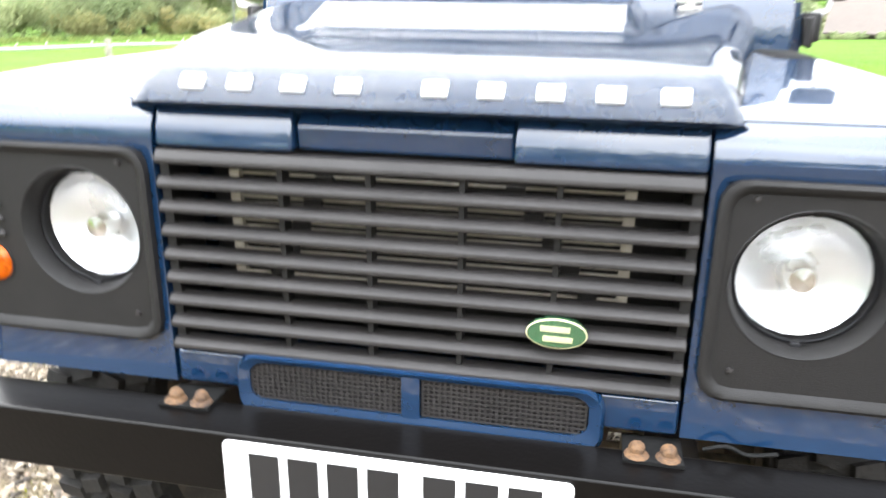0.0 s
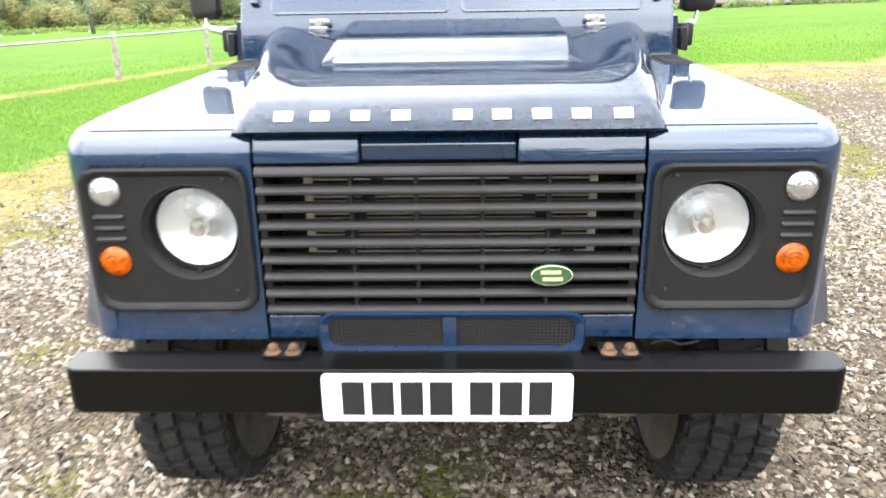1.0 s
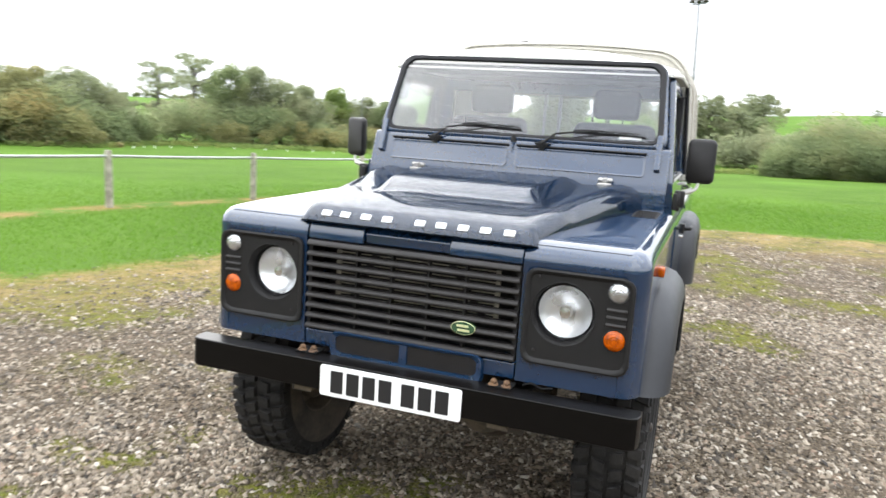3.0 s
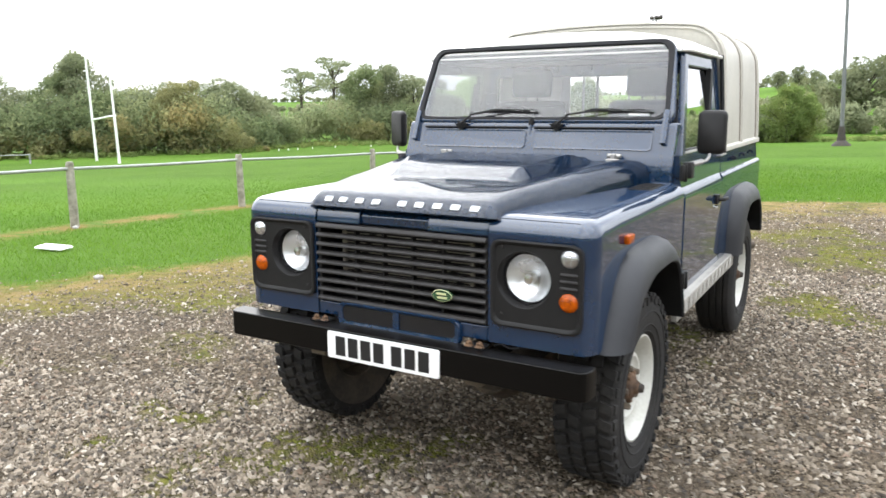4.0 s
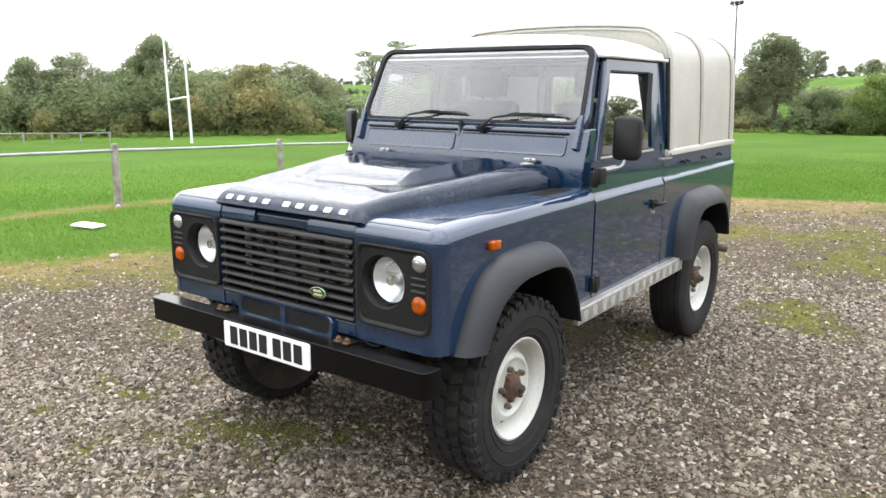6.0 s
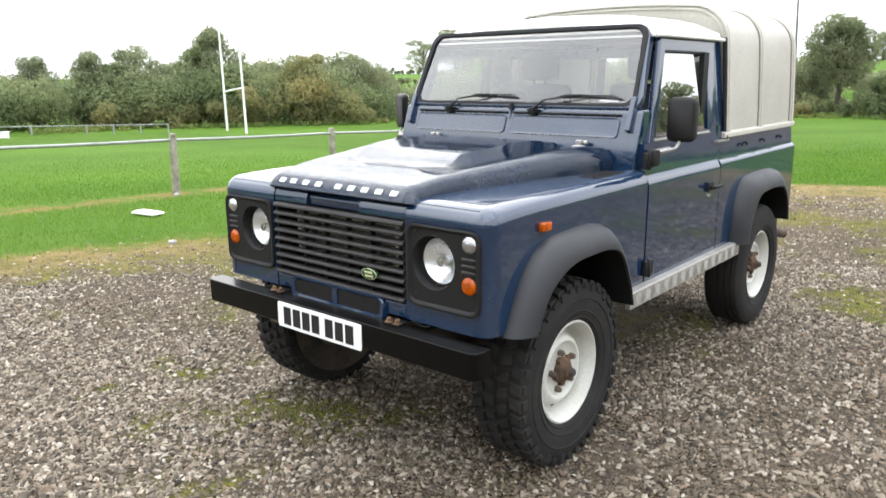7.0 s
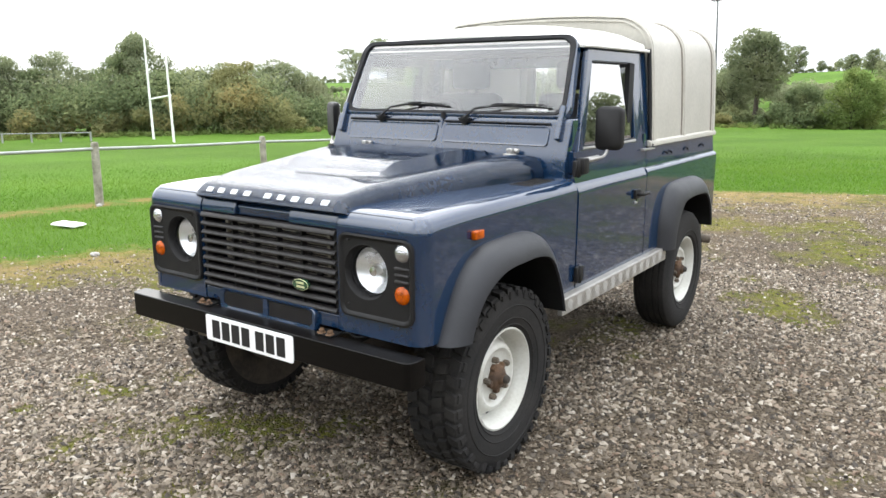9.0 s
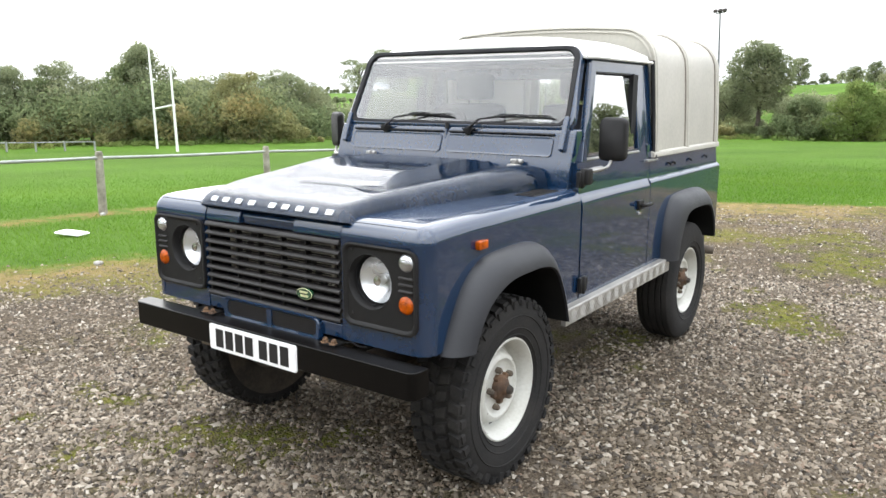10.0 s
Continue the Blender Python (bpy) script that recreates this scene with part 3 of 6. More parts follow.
def lamp_set(s):
    c = (s * 0.538, 0, 0.93)
    def refl(bm):
        lathe(bm, [(0.0001, 0.193), (0.03, 0.190), (0.045, 0.185), (0.062, 0.176), (0.076, 0.165), (0.089, 0.150)], c, "y", 22)
        # pressed facets
        for v in bm.verts:
            if 0.02 < math.hypot(v.co.x - c[0], v.co.z - 0.93) < 0.082:
                v.co.y += 0.0026 * noise.noise(v.co * 38)
    lamp = one("headlamp", refl, REFLECTOR, truck, "round clear headlamp", 16)
    def lens(bm):
        lathe(bm, [(0.0001, 0.108), (0.03, 0.1095), (0.06, 0.1155), (0.082, 0.127), (0.0905, 0.138)], c, "y", 48)
    ob = one("lens", lens, LAMP_GLASS, lamp)
    ob.visible_shadow = False
    def bulb(bm):
        lathe(bm, [(0.0001, 0.140), (0.018, 0.144), (0.022, 0.156), (0.02, 0.183), (0.012, 0.190)], (c[0], 0, 0.925), "y", 20)
    one("bulb_shield", bulb, CHROME, lamp)
    def rim(bm):
        lathe(bm, [(0.0885, 0.134), (0.0905, 0.131), (0.094, 0.133), (0.096, 0.140)], c, "y", 48)
    one("bezel", rim, SEAL, lamp)
    for k in (90, 270):
        def lug(bm, k=k):
            a = radians(k)
            x, z = c[0] + 0.0935 * math.cos(a), 0.93 + 0.0935 * math.sin(a)
            box(bm, x - 0.007, x + 0.007, 0.124, 0.140, z - 0.004, z + 0.004)
            soften(bm, 0.002, 1)
        one("bezel_lug", lug, SEAL, lamp)
    for name, z, r, lab in (("side_lamp", 1.021, 0.036, "round clear side lamp"), ("indicator", 0.868, 0.037, "round amber indicator")):
        sx = s * 0.706
        def dome(bm, z=z, r=r):
            lathe(bm, [(0.0001, 0.0885), (r * 0.12, 0.0887), (r * 0.26, 0.0893), (r * 0.36, 0.0908), (r * 0.50, 0.0913), (r * 0.60, 0.0935), (r * 0.72, 0.0953), (r * 0.80, 0.0981), (r * 0.90, 0.1019), (r * 0.97, 0.1095)], (sx, 0, z), "y", 28)
        l2 = one(name, dome, CLEAR_LENS if name == "side_lamp" else AMBER, truck, lab, 12)
        one("lamp_base", lambda bm, z=z, r=r: lathe(bm, [(r * 0.95, 0.1015), (r * 1.03, 0.1015), (r * 1.09, 0.109)], (sx, 0, z), "y", 28), BLACK_PLASTIC, l2)


lamp_set(1)
lamp_set(-1)


# grille
def grille_frame(bm):
    for x in (-0.392, 0.378):
        box(bm, x, x + 0.014, 0.112, 0.20, 0.742, 1.070)
    box(bm, -0.392, 0.392, 0.20, 0.205, 0.742, 0.76)
    for x in (-0.2, -0.066, 0.07, 0.205):
        box(bm, x - 0.004, x + 0.004, 0.108, 0.135, 0.748, 1.064)


grille = one("grille", grille_frame, BLACK_PLASTIC, truck, "black plastic grille of nine slats")
for k in range(9):
    def slat(bm, k=k):
        z = 0.757 + k * 0.0377
        h = 0.003 if k == 8 else 0
        prism(bm, [(0.0965, z - 0.0095), (0.0940, z - 0.0075), (0.0942, z - 0.0010), (0.1030, z + 0.0072 + h), (0.128, z + 0.0072 + h), (0.128, z + 0.002), (0.109, z - 0.004)], "x", -0.391, 0.391)
        soften(bm, 0.0011, 1, 25)
    one("slat", slat, GREY_PLASTIC, grille, "", 22)


def badge(bm):
    n = 32
    loft(bm, [[(0.213 + a * math.cos(2 * math.pi * k / n), y, 0.838 + b * math.sin(2 * math.pi * k / n)) for k in range(n)]
              for a, b, y in ((0.043, 0.0225, 0.098), (0.043, 0.0225, 0.088), (0.041, 0.0205, 0.086))])


bd = one("oval_badge", badge, BADGE_GREEN, grille, "small oval green enamel badge")


def badge_marks(bm):
    box(bm, 0.190, 0.232, 0.0845, 0.087, 0.841, 0.849)
    box(bm, 0.194, 0.236, 0.0845, 0.087, 0.826, 0.834)
    n = 32
    loft(bm, [[(0.213 + a * math.cos(2 * math.pi * k / n), y, 0.838 + b * math.sin(2 * math.pi * k / n)) for k in range(n)]
              for a, b, y in ((0.0415, 0.021, 0.0855), (0.0435, 0.023, 0.0865))], True, False)


one("badge_marking", badge_marks, BADGE_GOLD, bd)


def radiator(bm):
    box(bm, -0.385, 0.385, 0.26, 0.30, 0.66, 1.10)


rad = one("radiator", radiator, RADIATOR, truck, "dark radiator behind the grille")
for k in range(5):
    z = 0.757 + (7 - k) * 0.0377 + 0.002
    one("cooler_tube", lambda bm, z=z: [tube(bm, [(-0.295, 0.165, z + d), (0.30, 0.165, z + d)], 0.0026, 6) for d in (-0.007, 0.004)], PALE_METAL, rad)
    for s, x in ((1, 0.302), (-1, -0.297)):
        one("cooler_bracket", lambda bm, z=z, x=x: box(bm, x - 0.008, x + 0.008, 0.160, 0.172, z - 0.012, z + 0.009), PALE_METAL, rad)
    for x in (-0.15 - 0.02 * k, 0.14 + 0.028 * k):
        one("cooler_clip", lambda bm, z=z, x=x: box(bm, x - 0.014, x + 0.014, 0.156, 0.170, z - 0.012, z + 0.006), BLACK_PLASTIC, rad)


# blue front panel above and below the grille, with the lower air intake
def front_panel(bm):
    # the middle of the upper rail is pressed in and leans forward
    for a, b in ((-0.394, -0.178), (0.140, 0.394)):
        prism(bm, [(0.106, 1.073), (0.109, 1.103), (0.122, 1.131), (0.30, 1.131), (0.30, 1.073)], "x", a, b)
    prism(bm, [(0.126, 1.073), (0.122, 1.108), (0.140, 1.130), (0.30, 1.130), (0.30, 1.073)], "x", -0.178, 0.140)
    prism(bm, [(0.106, 0.684), (0.106, 0.741), (0.25, 0.741), (0.25, 0.684)], "x", -0.394, 0.394)
    soften(bm, 0.006, 3, 20)


fp = one("front_panel", front_panel, BLUE)


def intake(bm):
    out = rrect(-0.285, 0.290, 0.645, 0.752, 0.032, 6)
    inn = [(-0.262 + (x + 0.285) / 0.575 * 0.529, 0.674 + (z - 0.645) / 0.107 * 0.066) for x, z in out]
    mid = [((x * 3 + u) / 4, (z * 3 + v) / 4) for (x, z), (u, v) in zip(out, inn)]
    loft(bm, [[(x, 0.110, z) for x, z in out], [(x, 0.094, z) for x, z in out], [(x, 0.086, z) for x, z in mid],
              [(x, 0.091, z) for x, z in inn], [(x, 0.105, z) for x, z in inn]], True, False)
    box(bm, -0.014, 0.014, 0.090, 0.105, 0.672, 0.742)


ik = one("air_intake", intake, BLUE, truck, "blue lower air intake surround", 50)
one("intake_backing", lambda bm: box(bm, -0.264, 0.270, 0.1045, 0.1055, 0.673, 0.7405), RADIATOR, ik)
for a in (-0.260, 0.018):
    def mesh(bm, a=a):
        for k in range(29):
            x = a + 0.245 * k / 28
            box(bm, x - 0.0017, x + 0.0017, 0.095, 0.098, 0.676, 0.739)
        for k in range(9):
            z = 0.677 + 0.061 * k / 8
            box(bm, a, a + 0.245, 0.0945, 0.0975, z - 0.0015, z + 0.0015)
    one("intake_mesh", mesh, GREY_PLASTIC, ik, "dark wire mesh")


# bonnet
def bonnet(bm):
    ys = [0.16, 0.19, 0.22, 0.26, 0.30, 0.35, 0.40, 0.47, 0.52, 0.58, 0.64, 0.75, 0.9, 1.05, 1.16, 1.20, 1.24, 1.275]
    def width(y):
        return float(np.interp(y, [0.13, 0.4, 0.8, 1.275], [0.428, 0.478, 0.555, 0.645]))
    def base(y):
        return float(np.interp(y, [0.16, 0.19, 0.22, 0.26, 0.30, 0.35, 0.40, 0.47, 0.6, 1.275], [1.200, 1.2065, 1.212, 1.2175, 1.222, 1.2255, 1.228, 1.229, 1.232, 1.262]))
    def shoulder(y):
        return float(np.interp(y, [0.16, 0.3, 0.4, 0.6, 0.95, 1.15, 1.275], [1.200, 1.223, 1.232, 1.247, 1.277, 1.284, 1.272]))
    def bulge(y):
        return float(np.interp(y, [0.49, 0.585, 1.12, 1.22], [0.0, 0.048, 0.052, 0.02]))
    half = [-1, -0.995, -0.98, -0.955, -0.92, -0.88, -0.82, -0.74, -0.68]
    def bulge_edge(y):
        return 0.64 - 0.10 * (y - 0.45)
    def columns(y):
        b = bulge_edge(max(0.45, y))
        left = half + [-b - 0.004, -b, -b + 0.062, -b + 0.068, -0.45, -0.22, 0]
        return left + [-u for u in left[-2::-1]]
    us = columns(0.16)
    def top(u, y):
        a = abs(u)
        w = width(y)
        zs, zc, h = shoulder(y), base(y), bulge(y)
        z = zc + (zs - zc) * min(1, max(0, (a - 0.62) / 0.25)) ** 1.05
        z += h * min(1, max(0, (bulge_edge(y) - a) / 0.062))
        drop = 0.085 if y > 0.4 else 0.06
        e = max(0.0, (a - 0.88) / 0.12)
        z -= drop * (1 - math.sqrt(max(0.0, 1 - e * e)))
        return (u * w, y, z)
    rows = []
    # the rounded front edge
    for fy, fz in ((0.150, 1.133), (0.108, 1.132), (0.094, 1.1355), (0.090, 1.142), (0.0965, 1.156), (0.110, 1.172), (0.126, 1.1855), (0.143, 1.195)):
        row = []
        for u in us:
            a = abs(u)
            e = max(0.0, (a - 0.9) / 0.1)
            k = (fz - 1.132) / 0.068
            x, y, z = top(u, 0.16)
            row.append((x, fy + 0.030 * e * e, 1.132 + (z - 1.132) * k if fz > 1.1335 else fz))
        rows.append(row)
    rows += [[top(u, y) for u in columns(y)] for y in ys]
    # side skirts
    full = []
    for i, r in enumerate(rows):
        a, b = r[0], r[-1]
        lo = 1.132 if i < 8 else float(np.interp(a[1], [0.16, 0.4, 1.275], [1.134, 1.150, 1.165]))
        lo = min(lo, a[2] - 0.001)
        full.append([(a[0] - 0.004, a[1], lo)] + r + [(b[0] + 0.004, b[1], lo)])
    loft(bm, full, False, False)
    geo = bmesh.ops.solidify(bm, geom=list(bm.faces), thickness=0.004)


bn = one("bonnet", bonnet, BLUE, truck, "navy bonnet with raised centre bulge", 55)
for k, x in enumerate((-0.322, -0.250, -0.170, -0.090, 0.031, 0.107, 0.185, 0.262, 0.343)):
    def bar(bm, x=x):
        m = Matrix.Translation((x, 0.1060, 1.1685)) @ Matrix.Rotation(radians(-42), 4, "X")
        vs = box(bm, -0.0185, 0.0185, -0.0045, 0.003, -0.0125, 0.0125)
        bmesh.ops.transform(bm, matrix=m, verts=vs)
        soften(bm, 0.002, 1)
    one("letter_bar", bar, SILVER_LETTER, bn, "silver badge bar")
for x in (-0.46, 0.47):
    def hinge(bm, x=x):
        box(bm, x - 0.03, x + 0.03, 1.24, 1.275, 1.262, 1.276)
        tube(bm, [(x - 0.032, 1.285, 1.288), (x + 0.032, 1.285, 1.288)], 0.012, 10)
        box(bm, x - 0.012, x + 0.012, 1.25, 1.30, 1.272, 1.300)
        soften(bm, 0.003, 1)
    one("bonnet_hinge", hinge, DULL_METAL, bn, "bright steel bonnet hinge")

# bumper, number plate and brackets
def bumper(bm):
    prism(bm, [(-0.816, 0.040), (-0.808, 0.014), (-0.785, 0.0), (0.785, 0.0), (0.808, 0.014), (0.816, 0.040), (0.816, 0.088), (-0.816, 0.088)], "z", 0.560, 0.665)
    soften(bm, 0.005, 3, 30, lambda e: all(v.co.z > 0.66 for v in e.verts) or all(v.co.z < 0.565 for v in e.verts))


bp_ = one("bumper", bumper, BUMPER_BLACK, truck, "plain black steel bumper")


def plate(bm):
    prism(bm, rrect(-0.266, 0.254, 0.547, 0.657, 0.010, 4), "y", -0.006, 0.0)
    soften(bm, 0.001, 1)


np_ = one("number_plate", plate, PLATE_WHITE, truck, "white number plate with black bars")
xs = -0.006 - 0.2195
for k in range(7):
    xk = xs + k * 0.061 + (0.022 if k > 3 else 0) + 0.0015
    one("plate_bar", lambda bm, xk=xk: box(bm, xk, xk + 0.047, -0.0072, -0.0058, 0.562, 0.641), INK, np_)
for s in (1, -1):
    def bracket(bm, s=s):
        for x in (0.337, 0.381):
            lathe(bm, [(0.0001, 0.676), (0.008, 0.676), (0.015, 0.675), (0.018, 0.671)], (s * x, 0.068, 0), "z", 12)
            lathe(bm, [(0.0001, 0.060), (0.005, 0.060), (0.010, 0.064), (0.012, 0.074)], (s * x, 0, 0.679), "y", 10)
    one("bumper_bracket", bracket, RUST_TAN, bp_, "tan rusty bumper bracket with two bolts")
    one("bracket_plate", lambda bm, s=s: box(bm, s * 0.318, s * 0.402, 0.052, 0.120, 0.6655, 0.671), LINER, bp_)
    one("chassis_horn", lambda bm, s=s: box(bm, s * 0.33, s * 0.40, 0.05, 0.30, 0.525, 0.565), MUD, bp_)
one("loom_clip", lambda bm: tube(bm, curve_pts([(0.43, 0.09, 0.678), (0.46, 0.085, 0.69), (0.49, 0.09, 0.677), (0.53, 0.088, 0.685)], 12), 0.003, 6), LINER, bp_)


# bulkhead below the windscreen
def scuttle(bm):
    prism(bm, [(1.292, 1.13), (1.300, 1.24), (1.318, 1.30), (1.362, 1.425), (1.372, 1.445), (1.44, 1.445), (1.44, 1.13)], "x", -0.742, 0.742)
    soften(bm, 0.010, 3, 18)


sc = one("bulkhead", scuttle, BLUE)
for a, b in ((-0.635, -0.020), (0.020, 0.635)):
    def flap(bm, a=a, b=b):
        out = rrect(a, b, 0.0, 0.095, 0.018, 4)
        def at(u, v, h):
            return (u, 1.323 + v * 0.345 - h * 0.94, 1.312 + v * 0.94 + h * 0.34)
        inn = [(a + 0.012 + (u - a) * (b - a - 0.024) / (b - a), 0.01 + v * 0.79) for u, v in out]
        loft(bm, [[at(u, v, -0.004) for u, v in out], [at(u, v, 0.008) for u, v in out], [at(u, v, 0.004) for u, v in inn]])
    one("vent_flap", flap, BLUE, sc)
    one("flap_seal", lambda bm, a=a, b=b: tube(bm, [(a, 1.353, 1.418), (b, 1.353, 1.418)], 0.006, 6), SEAL, sc)
one("vent_link", lambda bm: tube(bm, [(0.0, 1.335, 1.31), (0.0, 1.352, 1.37), (0.0, 1.36, 1.44)], 0.008, 8), BLUE, sc)

# windscreen
WB, WT = Vector((0, 1.372, 1.440)), Vector((0, 1.553, 1.842))
WV = (WT - WB)
WN = Vector((0, -WV.z, WV.y)).normalized()


def on_screen(x, v, h=0.0):
    p = WB + WV * v + WN * h
    return (x, p.y, p.z)


def screen_loop(hb, ht, v0, v1, r, h):
    pts = []
    for u, v in rrect(-1, 1, v0, v1, r, 6):
        # corners rounded in x as in v
        pts.append((u, v))
    out = []
    for u, v in pts:
        hw = hb + (ht - hb) * v
        uu = u
        if abs(u) > 1 - r:
            uu = math.copysign(1 - (1 - (abs(u) - (1 - r)) / r) * r * 0.44 / hw, u)
        out.append(on_screen(uu * hw, v, h))
    return out


def screen_frame(bm):
    loft(bm, [screen_loop(0.722, 0.676, 0.0, 1.0, 0.15, -0.035), screen_loop(0.722, 0.676, 0.0, 1.0, 0.15, 0.004),
              screen_loop(0.712, 0.668, 0.018, 0.988, 0.14, 0.010), screen_loop(0.694, 0.654, 0.045, 0.962, 0.13, 0.010),
              screen_loop(0.688, 0.648, 0.055, 0.955, 0.13, 0.0), screen_loop(0.688, 0.648, 0.055, 0.955, 0.13, -0.035)], True, False)


ws = one("windscreen_frame", screen_frame, BLUE, truck, "navy windscreen frame with black seal", 50)


def screen_seal(bm):
    loft(bm, [screen_loop(0.702, 0.673, 0.032, 0.995, 0.15, 0.0095), screen_loop(0.699, 0.669, 0.037, 0.989, 0.15, 0.016),
              screen_loop(0.681, 0.643, 0.064, 0.949, 0.13, 0.014), screen_loop(0.677, 0.639, 0.071, 0.942, 0.13, 0.002)], True, False)


one("windscreen_seal", screen_seal, SEAL, ws, "", 60)


def pane(bm):
    f = [bm.verts.new(p) for p in screen_loop(0.684, 0.645, 0.060, 0.952, 0.13, 0.003)]
    bm.faces.new(f)


g = one("windscreen", pane, SCREEN_GLASS, ws, "clear windscreen glass")
g.visible_shadow = False
one("tax_disc", lambda bm: loft(bm, [[on_screen(x, v, h) for x, v in ((0.50, 0.095), (0.60, 0.095), (0.60, 0.125), (0.50, 0.125))] for h in (0.0, 0.0015)]), PLATE_WHITE, ws, "white paper slip")
for s in (1, -1):
    def hinge2(bm, s=s):
        vs = box(bm, s * 0.688 - 0.014, s * 0.688 + 0.014, -0.012, 0.022, -0.085, 0.085)
        bmesh.ops.transform(bm, matrix=Matrix.Translation((0, 1.350, 1.425)) @ Matrix.Rotation(radians(-22), 4, "X"), verts=vs)
        soften(bm, 0.006, 2)
    one("screen_hinge", hinge2, BLUE, ws)
for px, bx0, bx1 in ((-0.405, -0.275, 0.03), (0.145, 0.28, 0.62)):
    def arm(bm, px=px, bx0=bx0, bx1=bx1):
        cx = bx0 + (bx1 - bx0) * 0.42
        lathe(bm, [(0.0001, -0.02), (0.016, -0.018), (0.018, 0.012)], (px, 1.352, 1.432), "y", 12)
        tube(bm, [(px, 1.335, 1.434), on_screen(px + 0.06, 0.075, 0.035), on_screen(cx, 0.150, 0.028)], 0.007, 6, 0.004)
    w = one("wiper", arm, BLACK_PLASTIC, truck, "black windscreen wiper")
    one("spindle_base", lambda bm, px=px: prism(bm, [(px - 0.038, 1.437), (px + 0.038, 1.437), (px + 0.006, 1.403), (px - 0.006, 1.403)], "y", 1.340, 1.362), BLACK_PLASTIC, w)
    def blade(bm, bx0=bx0, bx1=bx1):
        tube(bm, [on_screen(bx0, 0.145, 0.010), on_screen((bx0 + bx1) / 2, 0.138, 0.008), on_screen(bx1, 0.120, 0.010)], 0.005, 6)
        n = 5
        for k in range(n):
            u = bx0 + (bx1 - bx0) * (0.12 + 0.76 * k / (n - 1))
            tube(bm, [on_screen(u - 0.02, 0.137, 0.012), on_screen(u, 0.149, 0.024), on_screen(u + 0.02, 0.137, 0.012)], 0.003, 5)
        tube(bm, [on_screen(bx0 + 0.03, 0.150, 0.024), on_screen(bx1 - 0.04, 0.140, 0.024)], 0.003, 5)
    one("blade", blade, SEAL, w)
one("washer_jet", lambda bm: lathe(bm, [(0.0001, 1.468), (0.010, 1.466), (0.013, 1.445), (0.014, 1.43)], (0.0, 1.365, 0), "z", 10), BLACK_PLASTIC, truck)


# doors
def lean(z):
    return float(np.interp(z, [1.14, 1.785], [0.778, 0.714]))


def door(bm):
    sec = [(0.778, 0.628), (0.799, 0.632), (0.801, 1.088), (0.796, 1.112), (0.787, 1.130), (0.777, 1.143), (0.7631, 1.290), (0.735, 1.290), (0.735, 0.628)]
    loft(bm, [[(x, y, z) for x, z in sec] for y in (1.345, 2.250)])


